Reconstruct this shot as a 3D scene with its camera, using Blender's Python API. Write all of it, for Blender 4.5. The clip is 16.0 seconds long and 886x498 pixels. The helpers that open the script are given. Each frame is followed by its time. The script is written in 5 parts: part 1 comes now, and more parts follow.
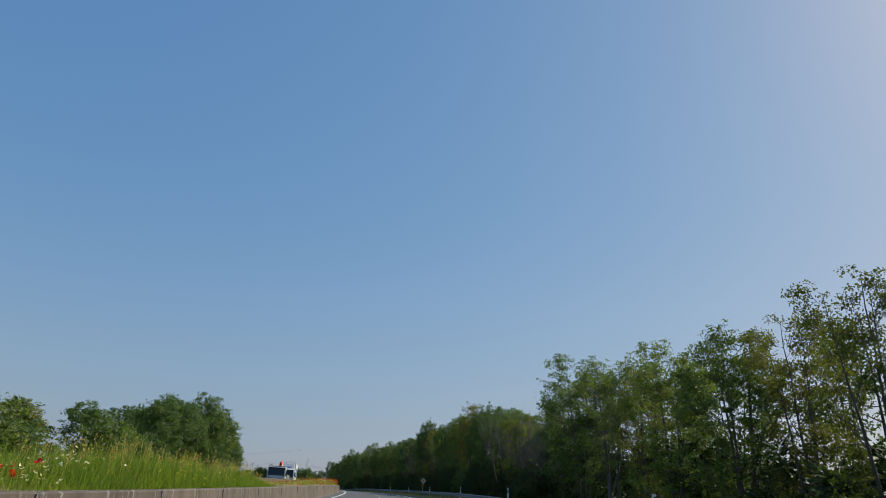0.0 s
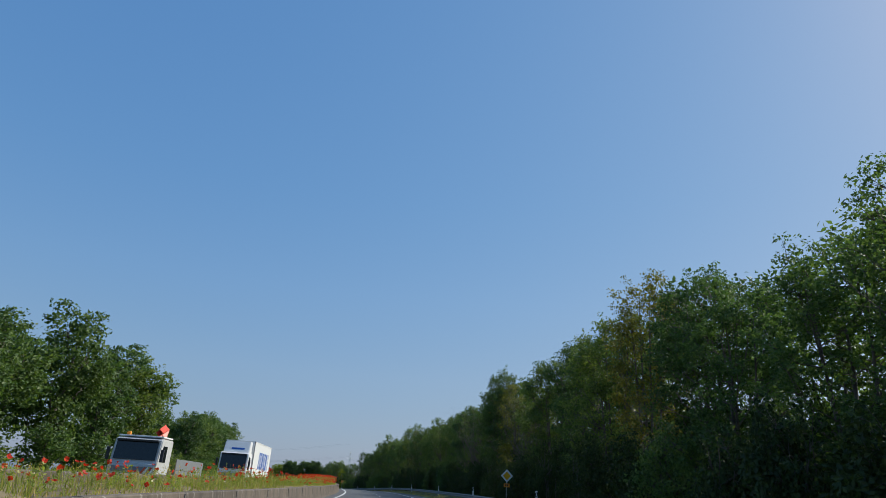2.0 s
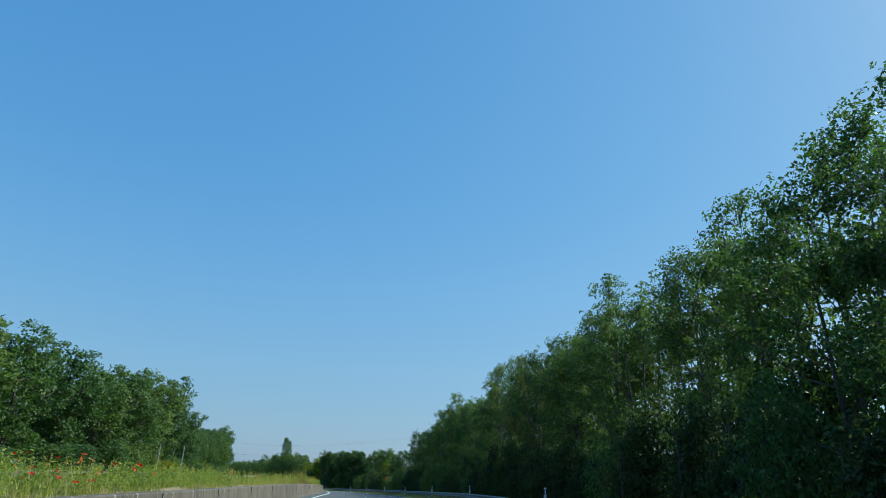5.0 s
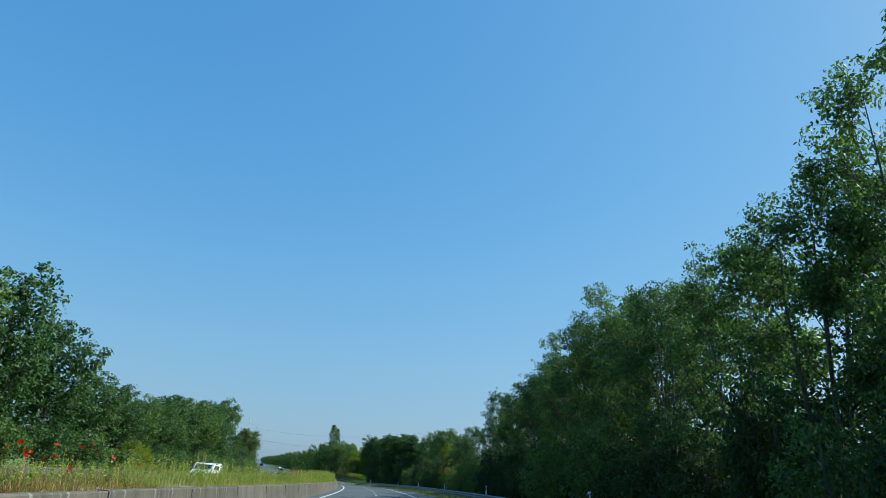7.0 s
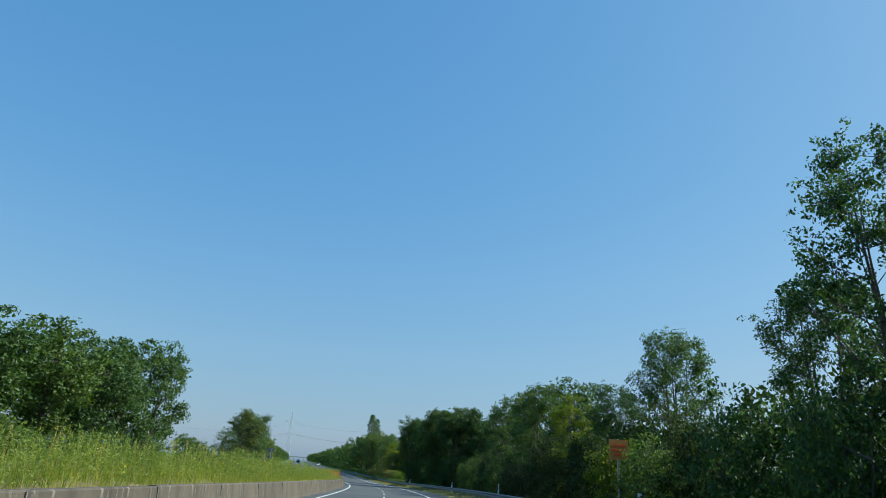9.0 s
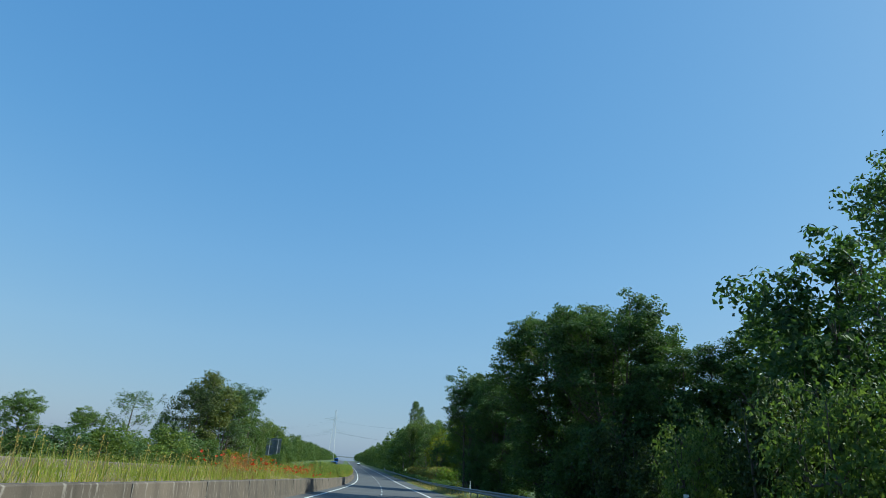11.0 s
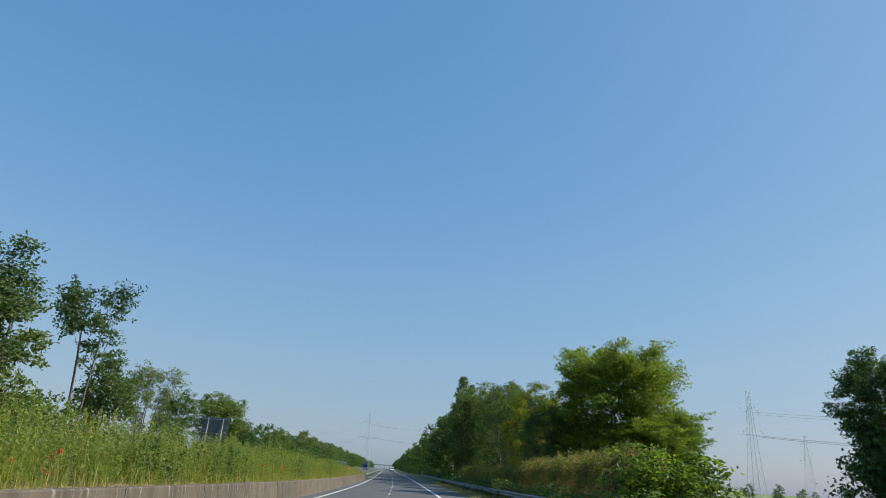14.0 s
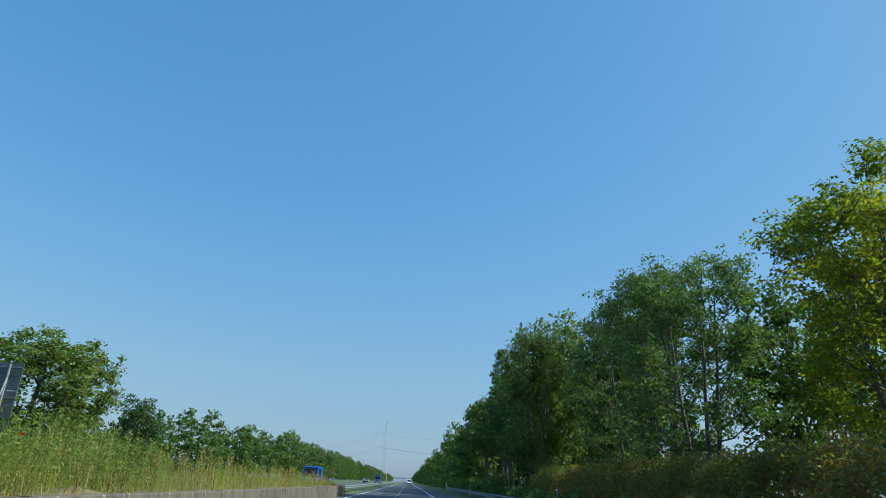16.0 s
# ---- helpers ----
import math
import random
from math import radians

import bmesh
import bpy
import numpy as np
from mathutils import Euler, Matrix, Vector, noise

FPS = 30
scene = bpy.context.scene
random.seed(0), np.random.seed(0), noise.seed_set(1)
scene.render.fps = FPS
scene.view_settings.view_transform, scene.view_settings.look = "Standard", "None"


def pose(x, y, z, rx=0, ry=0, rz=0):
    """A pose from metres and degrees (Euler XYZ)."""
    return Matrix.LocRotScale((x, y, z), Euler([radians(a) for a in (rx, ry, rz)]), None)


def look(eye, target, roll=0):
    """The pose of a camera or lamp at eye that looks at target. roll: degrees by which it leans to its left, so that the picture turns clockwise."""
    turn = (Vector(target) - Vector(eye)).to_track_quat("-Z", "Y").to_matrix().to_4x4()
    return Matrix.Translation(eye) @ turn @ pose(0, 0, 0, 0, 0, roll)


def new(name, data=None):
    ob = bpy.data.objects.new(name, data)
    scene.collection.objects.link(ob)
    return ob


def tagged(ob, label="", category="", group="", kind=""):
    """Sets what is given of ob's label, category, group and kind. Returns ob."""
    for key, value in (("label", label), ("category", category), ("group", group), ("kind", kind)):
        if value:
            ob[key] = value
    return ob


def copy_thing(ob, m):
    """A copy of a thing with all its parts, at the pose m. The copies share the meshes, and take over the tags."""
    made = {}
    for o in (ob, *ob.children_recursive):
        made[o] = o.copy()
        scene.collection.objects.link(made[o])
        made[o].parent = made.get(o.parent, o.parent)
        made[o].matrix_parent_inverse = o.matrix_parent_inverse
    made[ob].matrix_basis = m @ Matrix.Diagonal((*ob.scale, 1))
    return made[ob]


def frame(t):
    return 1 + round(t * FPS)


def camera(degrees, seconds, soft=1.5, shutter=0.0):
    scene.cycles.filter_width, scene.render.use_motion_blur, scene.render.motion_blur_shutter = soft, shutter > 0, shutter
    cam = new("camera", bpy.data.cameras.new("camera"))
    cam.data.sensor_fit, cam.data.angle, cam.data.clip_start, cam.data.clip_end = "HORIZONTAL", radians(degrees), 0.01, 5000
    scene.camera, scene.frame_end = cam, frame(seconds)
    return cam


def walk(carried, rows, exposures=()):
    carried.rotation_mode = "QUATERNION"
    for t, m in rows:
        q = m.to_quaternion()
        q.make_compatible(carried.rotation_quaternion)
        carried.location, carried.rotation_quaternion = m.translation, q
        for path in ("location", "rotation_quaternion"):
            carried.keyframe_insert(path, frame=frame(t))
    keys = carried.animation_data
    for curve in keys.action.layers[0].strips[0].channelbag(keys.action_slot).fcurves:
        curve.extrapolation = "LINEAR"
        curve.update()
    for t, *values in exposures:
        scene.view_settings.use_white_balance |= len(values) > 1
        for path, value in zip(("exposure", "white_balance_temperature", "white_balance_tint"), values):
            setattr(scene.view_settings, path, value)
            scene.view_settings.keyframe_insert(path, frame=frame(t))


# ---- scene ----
cam = camera(69.3, 16.0, soft=0.8)
PATH = [
    (0.0, pose(0.000, 0.000, 1.600, 111.461, -3.230, -3.259)),
    (0.5, pose(0.120, 14.615, 1.914, 111.124, -3.355, -1.992)),
    (1.0, pose(0.017, 29.314, 2.235, 111.128, -3.542, -0.987)),
    (1.5, pose(-0.296, 44.037, 2.563, 111.081, -3.652, -0.034)),
    (2.0, pose(-0.896, 58.545, 2.868, 110.915, -3.439, 1.016)),
    (2.5, pose(-1.761, 72.644, 3.005, 110.725, -3.190, 2.068)),
    (3.0, pose(-2.872, 86.572, 3.123, 110.560, -3.126, 3.065)),
    (3.5, pose(-4.175, 100.743, 3.263, 110.482, -3.193, 3.970)),
    (4.0, pose(-5.735, 114.393, 3.443, 110.414, -3.154, 4.837)),
    (6.5, pose(-16.411, 175.848, 4.053, 109.867, -3.444, 10.424)),
    (7.0, pose(-19.887, 190.515, 3.900, 109.486, -3.583, 11.798)),
    (7.5, pose(-23.696, 204.923, 3.755, 109.221, -3.609, 13.071)),
    (8.0, pose(-27.637, 218.870, 3.592, 109.159, -3.511, 14.131)),
    (8.5, pose(-31.701, 232.643, 3.415, 109.101, -3.618, 15.070)),
    (9.0, pose(-35.979, 246.302, 3.266, 109.171, -3.945, 15.936)),
    (11.5, pose(-61.810, 317.152, 2.200, 108.792, -3.835, 21.269)),
    (12.0, pose(-67.118, 329.252, 2.005, 108.552, -3.556, 22.156)),
    (12.5, pose(-72.585, 341.225, 1.821, 108.614, -3.616, 22.620)),
    (13.0, pose(-78.164, 353.315, 1.482, 108.830, -3.705, 23.054)),
    (13.5, pose(-83.855, 365.251, 1.326, 109.180, -3.389, 23.486)),
    (14.0, pose(-89.542, 377.094, 1.156, 109.369, -3.290, 23.666)),
    (14.5, pose(-95.321, 388.969, 0.972, 109.617, -3.137, 23.939)),
    (15.0, pose(-101.123, 400.955, 0.992, 109.892, -2.950, 24.301)),
    (15.5, pose(-106.906, 412.693, 0.959, 110.127, -2.980, 24.786)),
    (16.0, pose(-112.869, 424.412, 0.887, 110.332, -2.798, 25.403)),
]
EXPOSURES = [(0, 0.06, 6450, 5), (1.5, 0.1, 6250, 6), (2.3, 0.16, 5800, 1), (2.9, 0.28, 5550, -9), (3.5, 0.28, 5480, -10), (6.5, 0.4, 5300, -13), (9.2, 0.37, 5700, -9), (11.8, 0.4, 5600, -8), (12.2, 0.46, 5700, -7), (12.5, 0.42, 6400, 0), (12.8, 0.4, 5900, -5), (13.4, 0.46, 5850, -5), (13.8, 0.36, 6250, 0), (14.7, 0.32, 6200, 2), (15.1, 0.34, 5600, -7), (16, 0.38, 5600, -9)]
walk(cam, PATH, EXPOSURES)

# ---- light ----
SUN_AZ, SUN_EL = 66.0, 40.0          # degrees clockwise from +y, and above the horizon
world = bpy.data.worlds.new("world")
scene.world = world
world.use_nodes = True
wt = world.node_tree
wt.nodes.clear()
sky = wt.nodes.new("ShaderNodeTexSky")
sky.sky_type = "NISHITA"
sky.sun_disc = False
sky.sun_elevation, sky.sun_rotation = radians(SUN_EL), radians(SUN_AZ)
sky.air_density, sky.dust_density, sky.ozone_density = 1.05, 2.2, 3.0
sky.altitude = 1200
bg = wt.nodes.new("ShaderNodeBackground")
bg.inputs["Strength"].default_value = 0.15
wout = wt.nodes.new("ShaderNodeOutputWorld")
haze = wt.nodes.new("ShaderNodeGamma")     # hazy summer air: a gentler step from zenith to horizon
haze.inputs["Gamma"].default_value = 0.85
wt.links.new(sky.outputs[0], haze.inputs[0])
# clear deep blue overhead, greyer towards the horizon and the sun: a power and a factor for each colour
split, join = wt.nodes.new("ShaderNodeSeparateColor"), wt.nodes.new("ShaderNodeCombineColor")
wt.links.new(haze.outputs[0], split.inputs[0])
for _i, (_e, _f) in enumerate(((0.93, 0.85), (0.64, 1.275), (0.36, 2.24))):
    _p, _m = wt.nodes.new("ShaderNodeMath"), wt.nodes.new("ShaderNodeMath")
    _p.operation, _m.operation = "POWER", "MULTIPLY"
    _p.inputs[1].default_value, _m.inputs[1].default_value = _e, _f
    wt.links.new(split.outputs[_i], _p.inputs[0])
    wt.links.new(_p.outputs[0], _m.inputs[0])
    wt.links.new(_m.outputs[0], join.inputs[_i])
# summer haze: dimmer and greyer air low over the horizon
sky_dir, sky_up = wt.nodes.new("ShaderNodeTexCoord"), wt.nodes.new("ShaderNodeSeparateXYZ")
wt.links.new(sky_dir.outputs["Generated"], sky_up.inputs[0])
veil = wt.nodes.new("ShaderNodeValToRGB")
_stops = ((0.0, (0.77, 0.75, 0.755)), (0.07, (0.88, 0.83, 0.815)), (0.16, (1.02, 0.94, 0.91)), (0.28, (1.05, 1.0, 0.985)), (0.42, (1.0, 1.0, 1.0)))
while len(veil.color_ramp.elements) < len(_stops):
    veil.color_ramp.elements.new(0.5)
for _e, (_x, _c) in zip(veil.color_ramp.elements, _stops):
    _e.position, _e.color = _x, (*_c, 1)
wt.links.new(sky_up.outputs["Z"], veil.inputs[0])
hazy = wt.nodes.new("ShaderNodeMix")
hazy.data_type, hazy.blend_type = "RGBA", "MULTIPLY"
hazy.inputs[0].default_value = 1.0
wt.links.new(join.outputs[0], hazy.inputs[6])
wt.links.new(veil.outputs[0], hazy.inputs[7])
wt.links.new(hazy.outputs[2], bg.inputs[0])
wt.links.new(bg.outputs[0], wout.inputs[0])
sun_dir = Vector((math.sin(radians(SUN_AZ)) * math.cos(radians(SUN_EL)), math.cos(radians(SUN_AZ)) * math.cos(radians(SUN_EL)), math.sin(radians(SUN_EL))))
sun = new("sun", bpy.data.lights.new("sun", "SUN"))
sun.data.energy, sun.data.angle, sun.data.color = 5.0, radians(0.53), (1.0, 0.91, 0.76)
sun.matrix_world = look(sun_dir * 100, (0, 0, 0))
scene.view_settings.exposure = 0.0

# ---- materials ----
def material(name, build, rough=0.7, metal=0.0):
    m = bpy.data.materials.new(name)
    m.use_nodes = True
    nt = m.node_tree
    p = nt.nodes["Principled BSDF"]
    p.inputs["Roughness"].default_value, p.inputs["Metallic"].default_value = rough, metal
    build(nt, p)
    return m


def noise_node(nt, scale, detail=4, rough=0.55, coord="Object", stretch=None):
    tc = nt.nodes.new("ShaderNodeTexCoord")
    n = nt.nodes.new("ShaderNodeTexNoise")
    n.inputs["Scale"].default_value, n.inputs["Detail"].default_value, n.inputs["Roughness"].default_value = scale, detail, rough
    src = tc.outputs[coord]
    if stretch:
        mp = nt.nodes.new("ShaderNodeMapping")
        mp.inputs["Scale"].default_value = stretch
        nt.links.new(src, mp.inputs[0])
        src = mp.outputs[0]
    nt.links.new(src, n.inputs["Vector"])
    return n


def ramp(nt, src, stops):
    r = nt.nodes.new("ShaderNodeValToRGB")
    while len(r.color_ramp.elements) < len(stops):
        r.color_ramp.elements.new(0.5)
    for e, (pos, col) in zip(r.color_ramp.elements, stops):
        e.position, e.color = pos, (*col, 1)
    nt.links.new(src, r.inputs[0])
    return r.outputs[0]


def mix(nt, fac, a, b, mode="MIX"):
    m = nt.nodes.new("ShaderNodeMix")
    m.data_type, m.blend_type = "RGBA", mode
    for sock, v in ((m.inputs[0], fac), (m.inputs[6], a), (m.inputs[7], b)):
        if isinstance(v, (int, float)):
            sock.default_value = v
        elif isinstance(v, tuple):
            sock.default_value = (*v, 1)
        else:
            nt.links.new(v, sock)
    return m.outputs[2]


def bump(nt, p, src, strength, dist=0.02):
    b = nt.nodes.new("ShaderNodeBump")
    b.inputs["Strength"].default_value, b.inputs["Distance"].default_value = strength, dist
    nt.links.new(src, b.inputs["Height"])
    nt.links.new(b.outputs[0], p.inputs["Normal"])


def mottled(name, a, b, scale=1.5, rough=0.7, fine=30.0, relief=0.3, metal=0.0, dist=0.01, c=None):
    """Two colours mixed by a broad noise, with fine grain and relief."""
    def build(nt, p):
        n1, n2 = noise_node(nt, scale, 6), noise_node(nt, fine, 5)
        col = ramp(nt, n1.outputs[0], [(0.3, a), (0.7, b)] + ([(0.85, c)] if c else []))
        col = mix(nt, 0.35, col, ramp(nt, n2.outputs[0], [(0.3, (0.55, 0.55, 0.55)), (0.7, (1.4, 1.4, 1.4))]), "MULTIPLY")
        nt.links.new(col, p.inputs["Base Color"])
        if relief:
            bump(nt, p, n2.outputs[0], relief, dist)
    return material(name, build, rough, metal)


def leafy(name, a, b, c, glow=0.35, rough=0.55):
    """Leaves: a colour for each leaf and each plant, with light coming through them."""
    def build(nt, p):
        g, oi = nt.nodes.new("ShaderNodeNewGeometry"), nt.nodes.new("ShaderNodeObjectInfo")
        n = noise_node(nt, 0.45, 3)
        col = ramp(nt, g.outputs["Random Per Island"], [(0.0, a), (0.55, b), (1.0, c)])
        shade = ramp(nt, oi.outputs["Random"], [(0.0, (0.72, 0.8, 0.75)), (0.5, (1.0, 1.0, 0.9)), (1.0, (1.3, 1.15, 0.8))])
        col = mix(nt, 1.0, col, shade, "MULTIPLY")
        col = mix(nt, 0.6, col, ramp(nt, n.outputs[0], [(0.3, (0.7, 0.75, 0.7)), (0.7, (1.3, 1.22, 1.0))]), "MULTIPLY")
        nt.links.new(col, p.inputs["Base Color"])
        p.inputs["Specular IOR Level"].default_value = 0.3
        tr = nt.nodes.new("ShaderNodeBsdfTranslucent")
        nt.links.new(mix(nt, 1.0, col, (1.45, 1.55, 0.75), "MULTIPLY"), tr.inputs[0])
        ms = nt.nodes.new("ShaderNodeMixShader")
        ms.inputs[0].default_value = glow
        nt.links.new(p.outputs[0], ms.inputs[1])
        nt.links.new(tr.outputs[0], ms.inputs[2])
        nt.links.new(ms.outputs[0], nt.nodes["Material Output"].inputs[0])
    return material(name, build, rough)


def plain(name, col, rough=0.5, metal=0.0, vary=0.11):
    def build(nt, p):
        n = noise_node(nt, 6.0, 4)
        v = [tuple(min(1.0, x * k) for x in col) for k in (1 - vary, 1 + vary * 0.7)]
        nt.links.new(ramp(nt, n.outputs[0], [(0.3, v[0]), (0.7, v[1])]), p.inputs["Base Color"])
    return material(name, build, rough, metal)


def asphalt_build(nt, p):
    n1, n2, n3 = noise_node(nt, 0.25, 5), noise_node(nt, 55, 4), noise_node(nt, 0.9, 4)
    col = ramp(nt, n1.outputs[0], [(0.3, (0.066, 0.067, 0.07)), (0.7, (0.1, 0.1, 0.101))])
    col = mix(nt, 0.5, col, ramp(nt, n2.outputs[0], [(0.3, (0.6, 0.6, 0.6)), (0.7, (1.45, 1.45, 1.45))]), "MULTIPLY")
    col = mix(nt, 0.4, col, ramp(nt, n3.outputs[0], [(0.42, (0.75, 0.75, 0.77)), (0.6, (1.1, 1.1, 1.1))]), "MULTIPLY")
    nt.links.new(col, p.inputs["Base Color"])
    bump(nt, p, n2.outputs[0], 0.4, 0.01)


def concrete_build(nt, p):
    n1, n2 = noise_node(nt, 0.8, 6), noise_node(nt, 45, 5)
    st = noise_node(nt, 1.0, 5, stretch=(1.6, 1.6, 0.35))
    drip = noise_node(nt, 1.0, 6, 0.65, stretch=(7.0, 7.0, 0.9))
    soot = noise_node(nt, 0.35, 5, stretch=(1.0, 1.0, 0.5))
    oi = nt.nodes.new("ShaderNodeObjectInfo")
    col = ramp(nt, n1.outputs[0], [(0.3, (0.082, 0.066, 0.054)), (0.7, (0.128, 0.105, 0.086))])
    col = mix(nt, 0.6, col, ramp(nt, st.outputs[0], [(0.36, (0.5, 0.48, 0.46)), (0.5, (1, 1, 1)), (0.72, (1.3, 1.26, 1.2))]), "MULTIPLY")
    col = mix(nt, 0.7, col, ramp(nt, soot.outputs[0], [(0.35, (0.62, 0.62, 0.64)), (0.6, (1.1, 1.08, 1.05))]), "MULTIPLY")
    col = mix(nt, 0.35, col, ramp(nt, n2.outputs[0], [(0.3, (0.6, 0.6, 0.6)), (0.7, (1.4, 1.4, 1.4))]), "MULTIPLY")
    col = mix(nt, 1.0, col, ramp(nt, oi.outputs["Random"], [(0, (0.78, 0.77, 0.76)), (1, (1.16, 1.13, 1.1))]), "MULTIPLY")
    col = mix(nt, ramp(nt, drip.outputs[0], [(0.55, (0, 0, 0)), (0.64, (0.68, 0.68, 0.68))]), col, (0.3, 0.27, 0.245))
    nt.links.new(col, p.inputs["Base Color"])
    bump(nt, p, n2.outputs[0], 0.35, 0.01)


ASPHALT = material("asphalt", asphalt_build, 0.8)
CONCRETE = material("weathered_concrete", concrete_build, 0.85)
PALE_CONCRETE = mottled("pale_concrete", (0.3, 0.3, 0.3), (0.4, 0.4, 0.39), 0.4, 0.85, 12, 0.2)
MORTAR = mottled("pale_mortar", (0.13, 0.115, 0.1), (0.22, 0.2, 0.18), 3.0, 0.9, 40, 0.3)
PAINT = mottled("road_paint", (0.55, 0.55, 0.53), (0.72, 0.72, 0.7), 2.5, 0.6, 40, 0.2)
SOIL = mottled("dry_soil", (0.12, 0.085, 0.05), (0.2, 0.16, 0.09), 0.9, 0.95, 18, 0.6, c=(0.1, 0.13, 0.04))
GRASSY = mottled("mown_grass", (0.05, 0.085, 0.02), (0.11, 0.14, 0.04), 0.5, 0.9, 25, 0.7, dist=0.05, c=(0.19, 0.17, 0.08))
FIELD = mottled("field_grass", (0.09, 0.14, 0.035), (0.17, 0.2, 0.07), 0.03, 0.9, 8, 0.5, dist=0.05)
BARK = mottled("bark", (0.06, 0.05, 0.04), (0.14, 0.12, 0.1), 3.0, 0.9, 22, 0.8, dist=0.03)
DEADWOOD = mottled("dead_wood", (0.1, 0.085, 0.07), (0.19, 0.165, 0.14), 3.0, 0.85, 22, 0.5)
LEAF_MID = leafy("leaf_green", (0.054, 0.093, 0.03), (0.098, 0.152, 0.052), (0.158, 0.208, 0.082), 0.42, 0.5)
LEAF_DARK = leafy("leaf_dark", (0.039, 0.072, 0.027), (0.07, 0.122, 0.043), (0.114, 0.165, 0.066), 0.38, 0.5)
# undergrowth shade is put into this leaf colour; the dark tiered tree shares it
LEAF_DARK_SHADED = leafy("leaf_dark_shaded", (0.02, 0.036, 0.014), (0.038, 0.062, 0.022), (0.065, 0.09, 0.034), 0.3, 0.6)
LEAF_SUN = leafy("leaf_sunlit", (0.085, 0.132, 0.023), (0.145, 0.197, 0.038), (0.22, 0.255, 0.06), 0.6, 0.5)
LEAF_SEED = leafy("leaf_seed_clusters", (0.082, 0.105, 0.03), (0.145, 0.155, 0.05), (0.26, 0.245, 0.095), 0.42)
LEAF_LIME = leafy("leaf_lime", (0.1, 0.14, 0.016), (0.168, 0.195, 0.026), (0.235, 0.228, 0.036), 0.6)
LEAF_OLIVE = leafy("leaf_olive", (0.072, 0.086, 0.02), (0.12, 0.128, 0.035), (0.185, 0.175, 0.06), 0.42)
LEAF_WILLOW = leafy("leaf_grey", (0.06, 0.102, 0.042), (0.102, 0.15, 0.066), (0.156, 0.204, 0.102), 0.40)
HEDGE_TOP = leafy("leaf_bronze", (0.2, 0.12, 0.05), (0.29, 0.19, 0.085), (0.36, 0.27, 0.12), 0.35)
BLADE = leafy("grass_blade", (0.13, 0.185, 0.035), (0.21, 0.255, 0.052), (0.32, 0.325, 0.095), 0.50)
BLADE_GREEN = leafy("lush_grass", (0.075, 0.14, 0.022), (0.125, 0.2, 0.034), (0.2, 0.26, 0.055), 0.5)
HEDGE_LEAF = leafy("hedge_leaf", (0.1, 0.115, 0.035), (0.165, 0.175, 0.052), (0.25, 0.24, 0.085), 0.42)
BLADE_RUST = leafy("rust_grass", (0.2, 0.1, 0.05), (0.28, 0.15, 0.08), (0.34, 0.22, 0.12), 0.35)
BLADE_DRY = leafy("dry_grass", (0.27, 0.21, 0.1), (0.37, 0.3, 0.15), (0.46, 0.38, 0.21), 0.35)
WEED = leafy("weed_leaf", (0.15, 0.2, 0.045), (0.24, 0.28, 0.075), (0.35, 0.36, 0.125), 0.5)
POPPY = leafy("poppy_petal", (0.5, 0.02, 0.008), (0.65, 0.035, 0.012), (0.75, 0.07, 0.02), 0.35)
DAISY = leafy("white_petal", (0.7, 0.7, 0.66), (0.8, 0.8, 0.76), (0.85, 0.85, 0.8), 0.2)
YELLOW = leafy("yellow_petal", (0.55, 0.45, 0.02), (0.65, 0.52, 0.03), (0.7, 0.6, 0.05), 0.3)
RAIL_STEEL = mottled("dull_rail_steel", (0.13, 0.14, 0.15), (0.23, 0.24, 0.25), 2.0, 0.6, 25, 0.1, metal=0.3)
STEEL = mottled("galvanised_steel", (0.28, 0.29, 0.3), (0.42, 0.43, 0.44), 2.0, 0.45, 25, 0.1, metal=0.7)
# steel grey lightened to put the haze of distance into the colour
PYLON_HAZED = mottled("pylon_hazed", (0.42, 0.44, 0.46), (0.54, 0.56, 0.58), 0.5, 0.6, 10, 0.1)
SIGN_BACK = mottled("sign_back", (0.1, 0.115, 0.13), (0.16, 0.18, 0.2), 1.2, 0.5, 20, 0.1, metal=0.2)
WHITE = plain("white_paint", (0.78, 0.78, 0.78), 0.35, vary=0.04)
OFF_WHITE = plain("off_white_paint", (0.5, 0.5, 0.49), 0.4)
BLACK = plain("black_plastic", (0.02, 0.02, 0.022), 0.5)
BLUE = plain("blue_paint", (0.015, 0.09, 0.42), 0.35)
GREY = plain("grey_paint", (0.2, 0.21, 0.22), 0.45)
RED = plain("red_paint", (0.62, 0.06, 0.02), 0.4)
ORANGE = plain("orange_sign", (0.75, 0.26, 0.02), 0.45)
# orange dulled in colour to stand for the veil and leaves before the sign
DULLED_ORANGE = plain("dulled_orange", (0.42, 0.19, 0.04), 0.55)
YELLOW_SIGN = plain("yellow_sign", (0.8, 0.42, 0.01), 0.4)
GLASS_DARK = plain("dark_window_glass", (0.012, 0.015, 0.018), 0.08)
RUBBER = plain("rubber", (0.02, 0.02, 0.02), 0.85)

